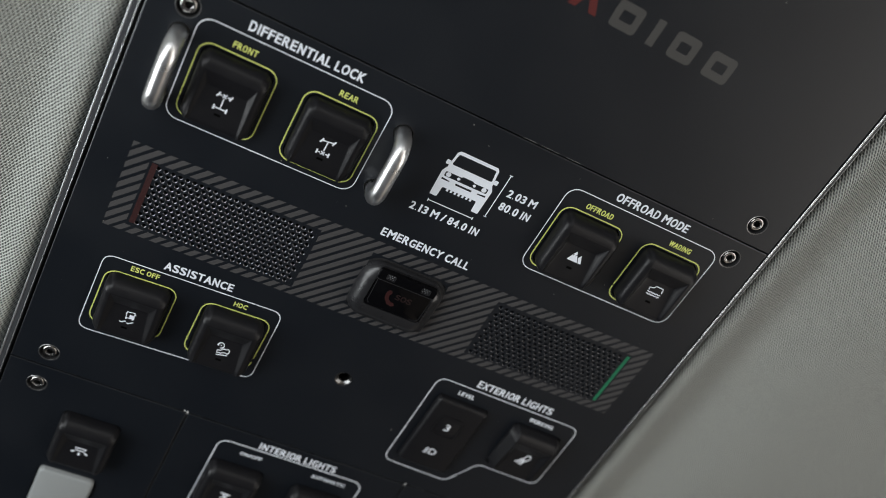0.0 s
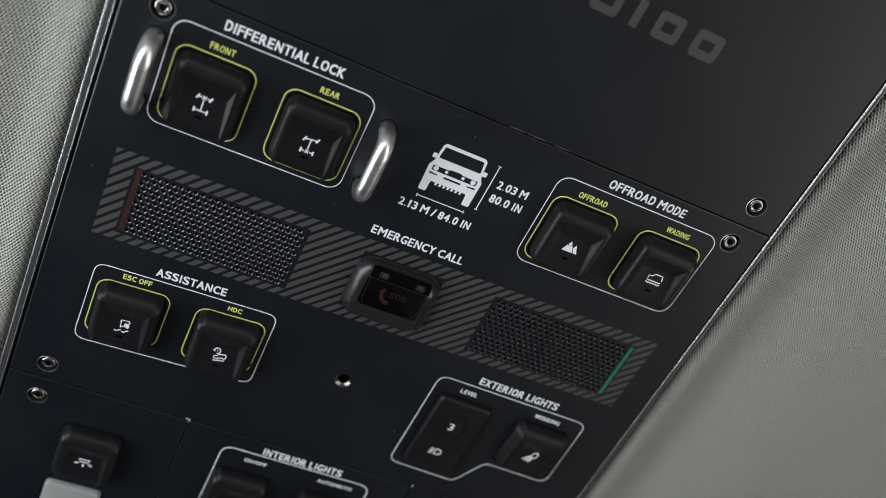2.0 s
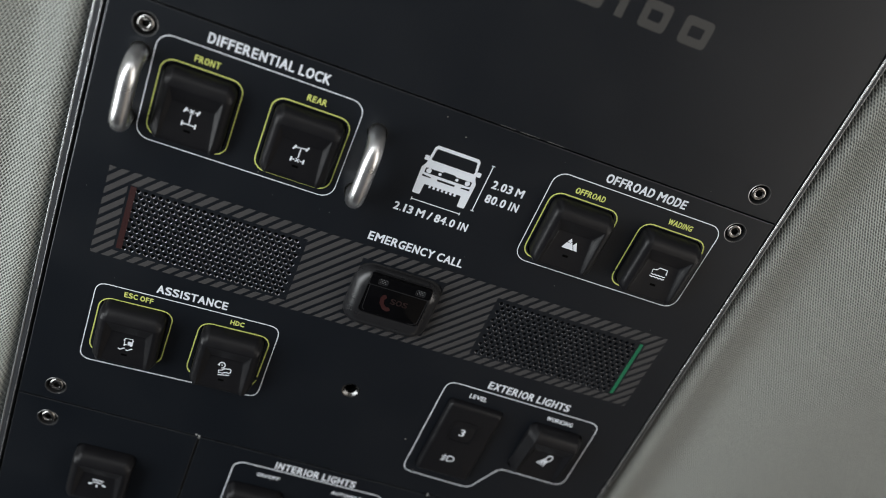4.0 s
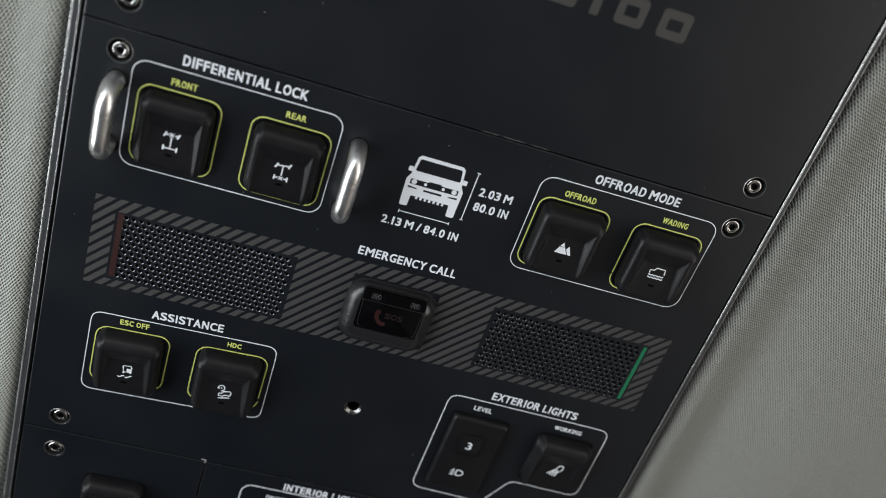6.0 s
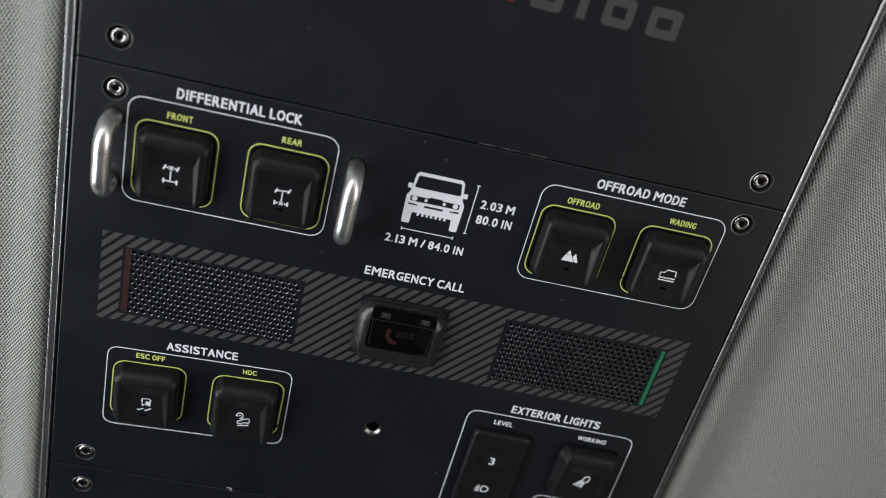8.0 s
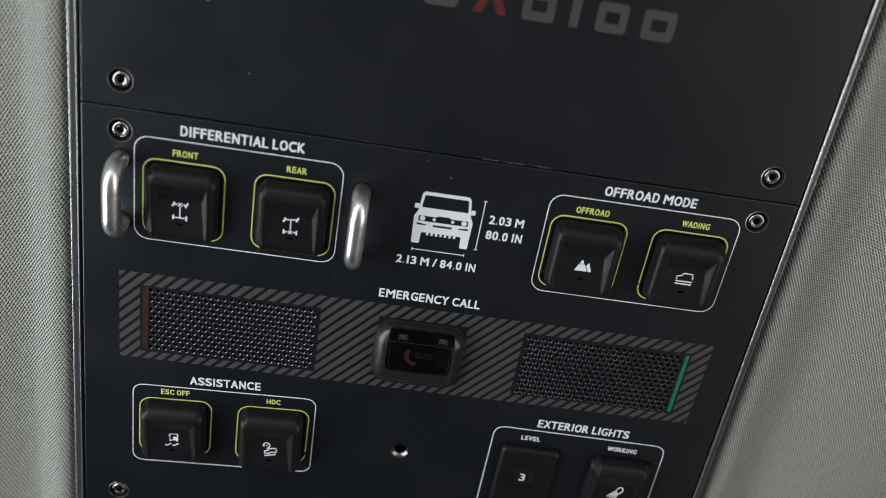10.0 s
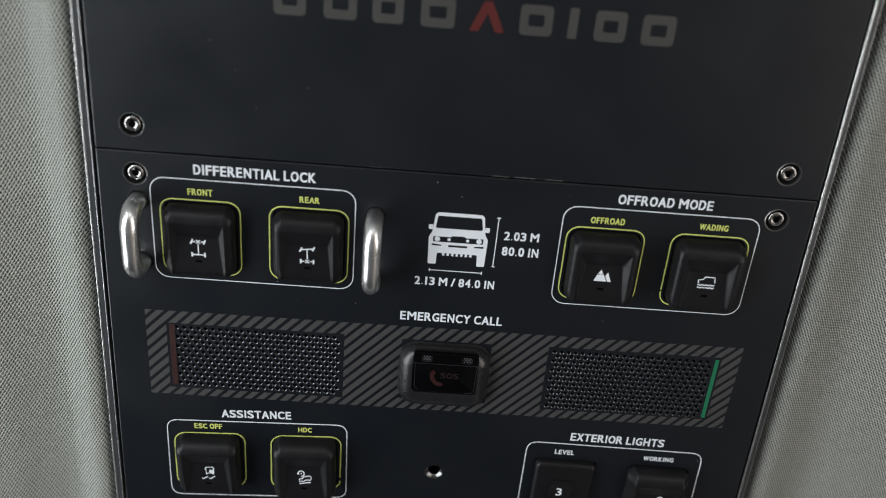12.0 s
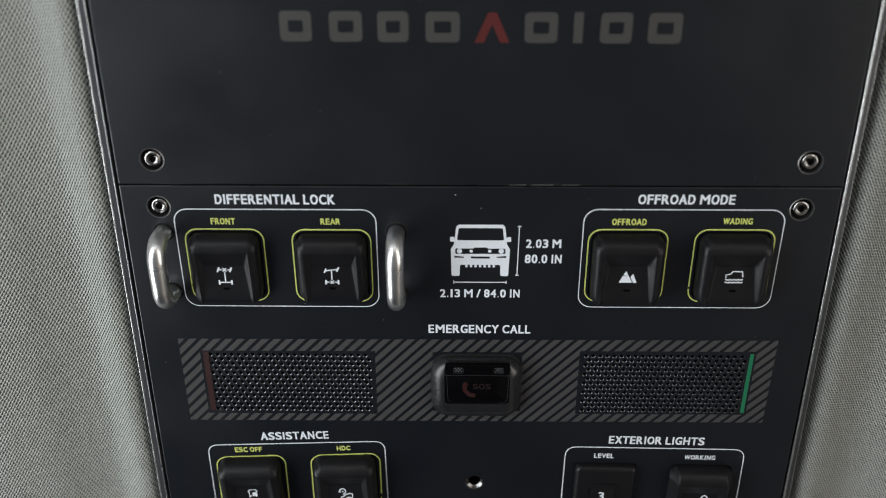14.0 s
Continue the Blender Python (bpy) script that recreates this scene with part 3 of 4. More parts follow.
def icon_crossed_lamp():
    return [("symbol", strokes([[(-2.6, 1.6), (2.6, 1.6)], [(-1.6, 1.6), (1.9, -2.0)], [(1.6, 1.6), (-1.9, -2.0)], [(0, 0.2), (0, -2.0)]], 0.7))]


def icon_headlamp():
    """A dipped headlamp with its rays crossed by a wavy line."""
    lens = [(0.0, 1.7), (1.5, 1.6), (2.7, 0.9), (3.0, 0.0), (2.7, -0.9), (1.5, -1.6), (0.0, -1.7), (-0.3, 0.0), (0.0, 1.7)]
    rays = [[(-3.1, y - 0.6), (-0.9, y)] for y in (1.2, 0.0, -1.2)]
    out = strokes([lens], 0.62)
    for pts in rays + [[(-1.8, 2.1), (-2.2, 1.0), (-1.7, 0.0), (-2.2, -1.0), (-1.8, -2.1)]]:
        band(out, pts, 0.4)
    return [("symbol", finish(out))]


def icon_worklamp():
    lens = [(0.1, 1.1), (0.9, 2.6), (1.9, 3.0), (2.8, 2.5), (2.9, 1.4), (2.3, 0.4), (1.5, -0.1), (0.1, 1.1)]
    rays = [[(-0.1 + 0.48 * i, 0.8 - 0.36 * i), (-2.8 + 1.15 * i, -1.7 - 0.25 * i)] for i in range(4)]
    return [("symbol", strokes([lens] + rays, 0.48))]


# ---- the main plate ----
SWITCHES = {"front": (-97.0, -24.7), "rear": (-56.1, -24.8), "offroad": (56.6, -24.2), "wading": (96.8, -24.1), "esc": (-97.8, -133.5), "hdc": (-56.4, -132.0)}
AS_TURN, AS_LEAN, EX_TURN = 1.8, 0.050, -1.0
SP1, SP2 = (-110.3, -94.5, -42.6, -65.0), (42.9, -94.0, 110.3, -64.6)
BAND = (-121.1, -98.9, 120.6, -58.1)
BAND_TILT = 0.003
SOS = (-18.9, -93.3, 19.4, -64.6)
SEAM_TOP, SEAM_LOW = 9.0, -182.4
GAP = 0.35


def turned(points, cx, cy, deg):
    c, s = math.cos(radians(deg)), math.sin(radians(deg))
    return [(cx + (x - cx) * c - (y - cy) * s, cy + (x - cx) * s + (y - cy) * c) for x, y in points]


def hole_for(name):
    x, y = SWITCHES[name]
    pts = rounded(x - CAP_W / 2 - 0.5, y - CAP_H / 2 - 0.5, x + CAP_W / 2 + 0.5, y + CAP_H / 2 + 0.5, 3.8)
    return turned(pts, x, y, AS_TURN) if name in ("esc", "hdc") else pts


LEVEL, WORK = (56.4, -143.2), (97.9, -136.5)
BUSH = (-0.1, -132.6)
HANDLES = [(-119.9, -10.6, -36.4), (-31.3, -10.2, -36.6)]
main_screws = [(-120.3, 0.0), (119.7, -0.1), (-122.2, -174.1), (121.8, -174.1)]
y0, y1 = SEAM_LOW + GAP, SEAM_TOP - GAP
outer = [(-half_width(y0), y0), (right_width(y0), y0), (right_width(y1), y1), (-half_width(y1), y1)]
holes = [hole_for(n) for n in SWITCHES]
holes.append(turned(rounded(LEVEL[0] - 13.4, LEVEL[1] - 22.2, LEVEL[0] + 13.4, LEVEL[1] + 22.2, 1.5), *LEVEL, EX_TURN))
holes.append(turned(rounded(WORK[0] - 13.5, WORK[1] - 15, WORK[0] + 13.5, WORK[1] + 15, 3), *WORK, EX_TURN))
holes += [ring_pts(x, y, SCREW_R, 24) for x, y in main_screws]
holes += [ring_pts(x, y, 4.0, 20) for x, ya, yb in HANDLES for y in (ya, yb)]
holes.append(ring_pts(*BUSH, 4.0, 28))
for r in (SP1, SP2):
    holes.append([(r[0], r[1]), (r[2], r[1]), (r[2], r[3]), (r[0], r[3])])
holes.append(rounded(SOS[0] + 1, SOS[1] + 1, SOS[2] - 1, SOS[3] - 1, 4))
switch_panel = thing("switch_panel", 0, 0, "satin black switch plate with white and yellow print", "panel")
part("plate", plate([outer] + holes, -2.2, 0.0, 0.18), plate_black, switch_panel, edge=edge_black)
for i, (x, y) in enumerate(main_screws):
    add_screw(switch_panel, x, y, 17 * i + 5)
bush = part("bush", revolve([(4.1, 0.05), (3.95, 0.03), (3.4, -0.35), (2.5, -1.3)], 32, *BUSH, False), bush_steel, switch_panel, "shiny steel countersink round a black hole", sharp=60)
# Bore and bottom are near-black to paint the shade inside the hole.
part("bore", revolve([(2.52, -1.28), (2.45, -1.6), (2.45, -4.9)], 28, *BUSH, False), slot_black, bush, "bore coloured black for its shade")
part("hole_bottom", plate([ring_pts(*BUSH, 2.7, 20)], -5.6, -4.9), slot_black, bush)

# group outlines
part("outline", strokes([rounded(-115.2, -42.9, -38.8, -0.8, 5.2) + rounded(-115.2, -42.9, -38.8, -0.8, 5.2)[:1]], 0.38), print_white, switch_panel, "thin white printed outline")
part("outline", strokes([rounded(39.3, -42.5, 114.2, -0.3, 5.2) + rounded(39.3, -42.5, 114.2, -0.3, 5.2)[:1]], 0.38), print_white, switch_panel, "thin white printed outline")
pts = round_corners([(-115.8, -154.4), (-38.4, -150.6), (-39.0, -110.1), (-115.7, -113.0)], 4.8, 5)
part("outline", strokes([pts + pts[:1]], 0.40), print_white, switch_panel, "thin white printed outline")
pts = round_corners([(38.2, -170.2), (73.0, -171.4), (82.6, -154.4), (115.9, -155.2), (115.6, -113.1), (38.9, -112.2)], 5.0)
part("outline", strokes([pts + pts[:1]], 0.42), print_white, switch_panel, "thin white printed outline with a stepped lower side")
for n, (x, y) in SWITCHES.items():
    pts = rounded(x - 15.0, y - 15.6, x + 15.0, y + 15.6, 4.8) if n not in ("esc", "hdc") else [(u, v + AS_LEAN * (u - x)) for u, v in rounded(x - 15.1, y - 14.6, x + 15.1, y + 14.6, 4.8)]
    part("switch_outline", strokes([pts + pts[:1]], 0.52), print_yellow, switch_panel, "yellow printed outline round a switch")


rng = random.Random(11)
for n, spots in (("hdc", ((14.9, -8.6, 0.8),)), ("front", ((-14.7, -5.6, 0.4), (-14.65, -8.8, 0.45))), ("wading", ((-15.1, -9.5, 0.35),))):
    x, y = SWITCHES[n]
    for dx, dy, r in spots:
        chip = [(x + dx + r * math.cos(a) * rng.uniform(0.6, 1.2), y + dy + 1.4 * r * math.sin(a) * rng.uniform(0.6, 1.2)) for a in (0.2, 1.2, 2.3, 3.2, 4.3, 5.3)]
        part("paint_chip", polys([turned(chip, x, y, AS_TURN) if n == "hdc" else chip], 0.02, 0.105), plate_black, switch_panel, "black chip in the yellow print")


def title(words, x0, x1, y0, y1, material=None, turn=0.0, cx=0.0, cy=0.0, bold=0.0, parent=None):
    bm = lettering(words, x0, x1, y0, y1, bold)
    if turn:
        m = Matrix.Translation((cx * MM, cy * MM, 0)) @ Matrix.Rotation(radians(turn), 4, "Z") @ Matrix.Translation((-cx * MM, -cy * MM, 0))
        bm.transform(m)
    return part("lettering", bm, material or print_white, parent or switch_panel, "printed words " + words)


title("DIFFERENTIAL LOCK", -98.8, -53.8, 1.3, 5.3)
title("OFFROAD MODE", 58.8, 94.6, 1.9, 5.8)
title("EMERGENCY CALL", -19.5, 21.3, -55.0, -51.1)
title("ASSISTANCE", -92.2, -62.8, -109.4, -105.4, turn=2.2, cx=-77, cy=-109)
title("EXTERIOR LIGHTS", 57.0, 97.8, -110.6, -106.5, turn=EX_TURN * 0.8, cx=77, cy=-109)
for words, x0, x1, y0, y1 in (("FRONT", -101.4, -92.1, -7.1, -4.5), ("REAR", -59.8, -52.3, -7.0, -4.5), ("OFFROAD", 49.9, 62.8, -6.7, -4.1), ("WADING", 91.3, 102.3, -6.2, -3.7)):
    title(words, x0, x1, y0, y1, print_yellow)
title("ESC OFF", -104.1, -92.2, -116.5, -113.9, print_yellow, 2.2, -98, -116)
title("HDC", -59.8, -53.9, -115.2, -112.8, print_yellow, 2.2, -57, -115)
title("LEVEL", 51.3, 59.8, -118.2, -115.8, None, EX_TURN, 55, -118)
title("WORKING", 90.2, 103.5, -118.7, -116.4, None, EX_TURN, 97, -118)
title("2.03 M", 18.0, 31.4, -16.5, -12.9)
title("80.0 IN", 17.8, 31.9, -23.1, -19.4)
title("2.13 M / 84.0 IN", -14.8, 16.4, -38.4, -34.8)

# the vehicle seen from the front, with its dimension lines
body = round_corners([(-10.3, -28.8), (-7.2, -28.8), (-7.0, -23.9), (8.4, -23.9), (8.6, -28.8), (11.6, -28.8), (12.0, -17.3), (10.8, -15.0), (10.0, -7.9), (9.0, -6.8),
                      (-7.6, -6.8), (-8.6, -7.9), (-9.4, -15.0), (-10.6, -17.3)], 0.5, 2)
screen = round_corners([(-8.3, -13.4), (9.7, -13.4), (9.0, -8.2), (-7.6, -8.2)], 0.6, 2)
grille = round_corners([(-8.9, -19.2), (-8.9, -16.9), (-2.0, -16.9), (-1.4, -16.4), (3.0, -16.4), (3.6, -16.9), (10.3, -16.9), (10.3, -19.2)], 0.4, 2)
slots = [[(-9.2, -20.9), (-9.2, -20.0), (-5.6, -20.4), (-5.6, -20.9)], [(7.0, -20.9), (7.0, -20.4), (10.6, -20.0), (10.6, -20.9)], [(-2.9, -21.2), (-2.9, -20.3), (4.4, -20.3), (4.4, -21.2)]]
bm = slab(bmesh.new(), [body, screen, grille] + slots, 0, 0.09)
for x in (-7.3, -2.8, 4.3, 8.7):
    slab(bm, [ring_pts(x, -18.0, 1.05 if abs(x - 0.7) > 5 else 0.65, 12)], 0, 0.09)
for i in range(7):
    slab(bm, [[(-5.0 + 1.75 * i, -25.0), (-4.1 + 1.75 * i, -25.0), (-4.1 + 1.75 * i, -23.9), (-5.0 + 1.75 * i, -23.9)]], 0, 0.088)
for x in (-10.9, 10.6):
    slab(bm, [round_corners([(x, -14.0), (x + 1.7, -14.0), (x + 1.7, -12.0), (x, -12.0)], 0.3, 2)], 0, 0.088)
part("vehicle_symbol", finish(bm), print_white, switch_panel, "white printed front view of an off-road vehicle")
part("dimension_line", strokes([[(15.3, -7.5), (15.0, -28.4)], [(14.6, -7.5), (16.0, -7.5)], [(14.3, -28.4), (15.7, -28.4)]], 0.36), print_white, switch_panel)
part("dimension_line", strokes([[(-9.4, -31.6), (10.9, -31.6)], [(-9.4, -32.3), (-9.4, -30.9)], [(10.9, -32.3), (10.9, -30.9)]], 0.36), print_white, switch_panel)


# slanted stripes round the grilles and the emergency button
def clip(poly, axis, bound, keep_above):
    out = []
    for i in range(len(poly)):
        p, q = poly[i - 1], poly[i]
        ip, iq = ((p[axis] >= bound) == keep_above), ((q[axis] >= bound) == keep_above)
        if ip != iq:
            t = (bound - p[axis]) / (q[axis] - p[axis])
            out.append((p[0] + t * (q[0] - p[0]), p[1] + t * (q[1] - p[1])))
        if iq:
            out.append(q)
    return out


pad = 1.2
HOLES = [(SP1[0] - 2.6, SP1[1] - pad + 0.4, SP1[2] + pad, SP1[3] + pad), (SOS[0] + 0.9, SOS[1] - 0.3, SOS[2] - 0.9, SOS[3] + 0.5), (SP2[0] - pad, SP2[1] - pad + 0.4, SP2[2] + 2.6, SP2[3] + pad)]
xs = sorted([BAND[0], BAND[2]] + [v for h in HOLES for v in (h[0], h[2])])
regions = []
for i in range(7):
    hole = HOLES[i // 2] if i % 2 else None
    if hole is None:
        regions.append((xs[i], BAND[1], xs[i + 1], BAND[3]))
    else:
        regions.append((xs[i], BAND[1], xs[i + 1], hole[1]))
        regions.append((xs[i], hole[3], xs[i + 1], BAND[3]))
PITCH, FILL, RUN = 4.913, 0.61, 0.975 * (BAND[3] - BAND[1])
for k in range(-9, 52):
    xb = 0.975 * BAND[1] - 0.78 + (k - 5) * PITCH
    for rx0, ry0, rx1, ry1 in regions:
        poly = [(xb, BAND[1]), (xb + PITCH * FILL, BAND[1]), (xb + PITCH * FILL + RUN, BAND[3]), (xb + RUN, BAND[3])]
        for axis, bound, above in ((0, rx0, True), (0, rx1, False), (1, ry0, True), (1, ry1, False)):
            poly = clip(poly, axis, bound, above) if len(poly) > 2 else []
        if len(poly) > 2 and max(p[0] for p in poly) - min(p[0] for p in poly) > 0.4:
            part("stripe", polys([[(x, y + BAND_TILT * x) for x, y in poly]], 0, 0.07), print_grey, switch_panel)


# perforated speaker grilles
def perforated(x0, y0, x1, y1, cols, rows, r, depth=1.1):
    bm = bmesh.new()
    px, py = (x1 - x0) / (cols + 0.5), (y1 - y0) / rows
    n = 12

    def fill(ax, ay, bx, by):
        v = [bm.verts.new((x * MM, y * MM, 0)) for x, y in ((ax, ay), (bx, ay), (bx, by), (ax, by))]
        bm.faces.new(v)

    for j in range(rows):
        off = 0.5 * px if j % 2 else 0.0
        ya = y0 + j * py
        fill(*((x0, ya, x0 + off, ya + py) if off else (x1 - 0.5 * px, ya, x1, ya + py)))
        for i in range(cols):
            cx, cy = x0 + off + (i + 0.5) * px, ya + 0.5 * py
            edge, top, low, deep = [], [], [], []
            for k in range(n):
                t = 2 * math.pi * k / n + math.pi / 4
                c, s = math.cos(t), math.sin(t)
                m = max(abs(c), abs(s))
                edge.append(bm.verts.new(((cx + c / m * px / 2) * MM, (cy + s / m * py / 2) * MM, 0)))
                top.append(bm.verts.new(((cx + c * (r + 0.20)) * MM, (cy + s * (r + 0.20)) * MM, 0)))
                low.append(bm.verts.new(((cx + c * r) * MM, (cy + s * r) * MM, -0.145 * MM)))
                deep.append(bm.verts.new(((cx + c * r) * MM, (cy + s * r) * MM, -depth * MM)))
            for k in range(n):
                q = (k + 1) % n
                bm.faces.new((edge[k], edge[q], top[q], top[k]))
                bm.faces.new((top[k], top[q], low[q], low[k])).material_index = 1
                bm.faces.new((low[k], low[q], deep[q], deep[k]))
    return bm


for (gx0, gy0, gx1, gy1), strip, material, word in ((SP1, (-111.9, -109.6), strip_red, "dark red marker strip"), (SP2, (110.4, 112.0), strip_green, "green marker strip")):
    g = part("speaker_grille", perforated(gx0 + 0.02, gy0 + 0.02, gx1 - 0.02, gy1 - 0.02, 23, 13, 0.78), plate_black, switch_panel, "black perforated speaker grille", pose(0, 0, -0.05 * MM), edge=hole_black)
    part("backing", plate([[(gx0 - 1, gy0 - 1), (gx1 + 1, gy0 - 1), (gx1 + 1, gy1 + 1), (gx0 - 1, gy1 + 1)]], -4.0, -3.0), well_black, g)
    part("marker_strip", plate([[(strip[0], gy0 + 0.4), (strip[1], gy0 + 0.4), (strip[1], gy1 + 0.4), (strip[0], gy1 + 0.4)]], 0, 0.1), material, switch_panel, word)

# ---- switches on the main plate ----
DL, OM, AS = "differential lock switches", "offroad mode switches", "assistance switches"
rocker(*SWITCHES["front"], "low", "black rocker switch with a white front axle symbol", DL, icon_axles(True))
rocker(*SWITCHES["rear"], "sunk", "black rocker switch with a white rear axle symbol", DL, icon_axles(False))
rocker(*SWITCHES["offroad"], "middle", "black rocker switch with a white mountain symbol", OM, icon_mountains())
rocker(*SWITCHES["wading"], "middle", "black rocker switch with a white wading car symbol", OM, icon_wading())
rocker(*SWITCHES["esc"], "medium", "black rocker switch with a white skidding car symbol", AS, icon_skid(), turn=AS_TURN, icon_y=-2.6)
rocker(*SWITCHES["hdc"], "high", "black rocker switch with a white hill descent symbol", AS, icon_descent(), turn=AS_TURN, icon_y=-2.6)
rocker(*WORK, "flared", "black rocker switch with a white work lamp symbol", "exterior light switches", icon_worklamp(), turn=EX_TURN, slot=False, icon_y=-2.0, size=(1.1, 1.3))

level = thing("level_switch", *LEVEL, "tall black headlamp level switch with a small thumbwheel showing 3", "switch", "exterior light switches", turn=EX_TURN)
bm, rows = mound(-13.2, -22.0, 13.2, 22.0, 2.4, [(0, -4), (0, 1.2), (0.25, 2.2), (0.8, 2.9), (1.6, 3.3), (2.2, 3.4)])
bm.faces.new(rows[-1])
bz = part("bezel", finish(bm, True), switch_black, level, sharp=50)
part("symbol", icon_headlamp()[0][1], print_white, bz, "white headlamp symbol", pose(-1.2 * MM, -10.2 * MM, 3.4 * MM))
part("wheel_surround", strokes([rounded(-7.2, 1.0, 5.0, 13.0, 2.5) + rounded(-7.2, 1.0, 5.0, 13.0, 2.5)[:1]], 0.8, 3.3, 3.75), switch_black, bz, "thin raised surround of the thumbwheel")
bm = bmesh.new()
prev = None
for i in range(13):
    a = radians(-24 + 4 * i)
    y, z = 15.0 * math.sin(a), 15.0 * math.cos(a) - 11.2
    r = [bm.verts.new((x * MM, (7.0 + y) * MM, (z - (0.4 if x < -5.6 or x > 3.4 else 0)) * MM)) for x in (-6.7, -5.5, 3.3, 4.5)]
    if prev:
        for k in range(3):
            bm.faces.new((prev[k], prev[k + 1], r[k + 1], r[k]))
    prev = r
wheel = part("thumbwheel", finish(bm, True), switch_black, level, "black thumbwheel", sharp=30)
part("digit", lettering("3", -2.6, 0.0, 5.0, 9.1, thick=0.4), print_white, wheel, "white digit 3", pose(0, 0, 3.82 * MM))

# ---- emergency call button ----
sos = thing("emergency_button", 0.25, -79.0, "black emergency call button under a smoked flip cover", "button")


bm, rows = mound(-18.9, -15.6, 18.3, 13.2, 7.6, [(0, -3), (0, 0.4), (0.2, 1.6), (0.75, 2.9), (1.6, 4.0), (2.7, 4.9), (3.9, 5.6), (5.2, 6.05)])
inner = []
for z in (6.05, 5.6, 2.5):
    loop = rounded(-13.3, -6.6, 13.3, 12.6, 2.0, 6)
    inner.append([bm.verts.new((x * MM, y * MM, z * MM)) for x, y in loop])
n = len(rows[-1])
chain = [rows[-1]] + inner
for a, b in zip(chain, chain[1:]):
    for i in range(n):
        bm.faces.new((a[i], a[(i + 1) % n], b[(i + 1) % n], b[i]))
bm.faces.new(chain[-1])
housing = part("housing", finish(bm, True), housing_black, sos, "rounded satin black housing", sharp=50)
# A flat black ring paints the shadow between housing and plate.
part("shadow_gap", plate([rounded(-19.2, -15.8, 18.8, 14.1, 7.2), rounded(-18.7, -15.4, 18.1, 13.0, 7.4)], -0.6, 0.06), well_black, sos, "flat black ring for the shade round the housing")
bm, rows = mound(-13.1, -6.4, 13.1, 12.4, 1.8, [(0, 2.4), (0, 5.7), (0.4, 6.0)])
bm.faces.new(rows[-1])
cover = part("flip_cover", finish(bm, True), lens_dark, sos, "smoked glossy flip cover", sharp=40)
part("hinge_bar", finish(slab(bmesh.new(), [rounded(-13.0, 8.0, 13.0, 12.9, 0.8, 3), rounded(-9.7, 9.0, -5.7, 11.8, 0.6, 3), rounded(6.5, 9.0, 10.5, 11.8, 0.6, 3)], 4.6, 6.5, 0.25)), lens_dark, cover, "glossy black hinge bar of the cover", edge=lens_dark)
part("cover_edge", strokes([[(-12.4, 7.6), (12.7, 7.6)], [(12.7, 7.6), (12.3, -4.4), (11.0, -5.8), (8.6, -5.9)], [(-12.4, 7.6), (-11.9, -4.2), (-10.8, -5.5)], [(-4.6, -5.9), (-4.2, -5.9)]], 0.22, 5.9, 6.08), cover_line, cover, "thin lighter edge of the cover")
handset = round_corners([(-5.6, 3.8), (-4.4, 4.3), (-3.7, 2.7), (-4.4, 1.8), (-4.0, -0.1), (-2.5, -1.5), (-1.3, -1.3), (-0.3, -2.7), (-1.7, -3.5), (-3.7, -3.0), (-5.8, -0.4), (-6.2, 2.2)], 0.5, 2)
part("symbol", polys([[(x, y + 0.3) for x, y in handset]], 5.95, 6.06), icon_red, cover, "dim red handset symbol")
part("lettering", lettering("SOS", -1.8, 5.6, 0.9, 3.6, 0.0, 5.95, 6.05), icon_dim, cover, "dim red letters SOS")
for x in (-7.7, 8.5):
    bm = bmesh.new()
    for dx, dy in ((-1.2, 0.8), (0.0, 0.8), (1.2, 0.8), (-0.6, 0.0), (0.6, 0.0), (-1.2, -0.8), (0.0, -0.8), (1.2, -0.8)):
        slab(bm, [ring_pts(x + dx, 10.4 + dy, 0.24, 8)], 5.95, 6.2)
    part("vent", finish(bm), vent_grey, cover, "small cluster of pale vent dots")
    pts = rounded(x - 2.0, 9.0, x + 2.0, 11.8, 0.6, 3)
    part("vent_rim", strokes([pts[6:] + pts[:1]], 0.16, 6.4, 6.56), cover_line, cover, "thin edge of the vent")


# ---- guard handles beside the differential lock ----
def tube(points, r, n=16):
    bm = bmesh.new()
    pts = [Vector(p) for p in points]
    rows = []
    for i, p in enumerate(pts):
        d = (pts[min(i + 1, len(pts) - 1)] - pts[max(i - 1, 0)]).normalized()
        a = Vector((1, 0, 0))
        b = d.cross(a).normalized()
        rows.append([bm.verts.new((p + a * r * math.cos(2 * math.pi * k / n) + b * r * math.sin(2 * math.pi * k / n)) * MM) for k in range(n)])
    for u, v in zip(rows, rows[1:]):
        for k in range(n):
            bm.faces.new((u[k], u[(k + 1) % n], v[(k + 1) % n], v[k]))
    return finish(bm, True)


HANDLE_Z, HANDLE_R, BEND = 12.3, 3.35, 7.0
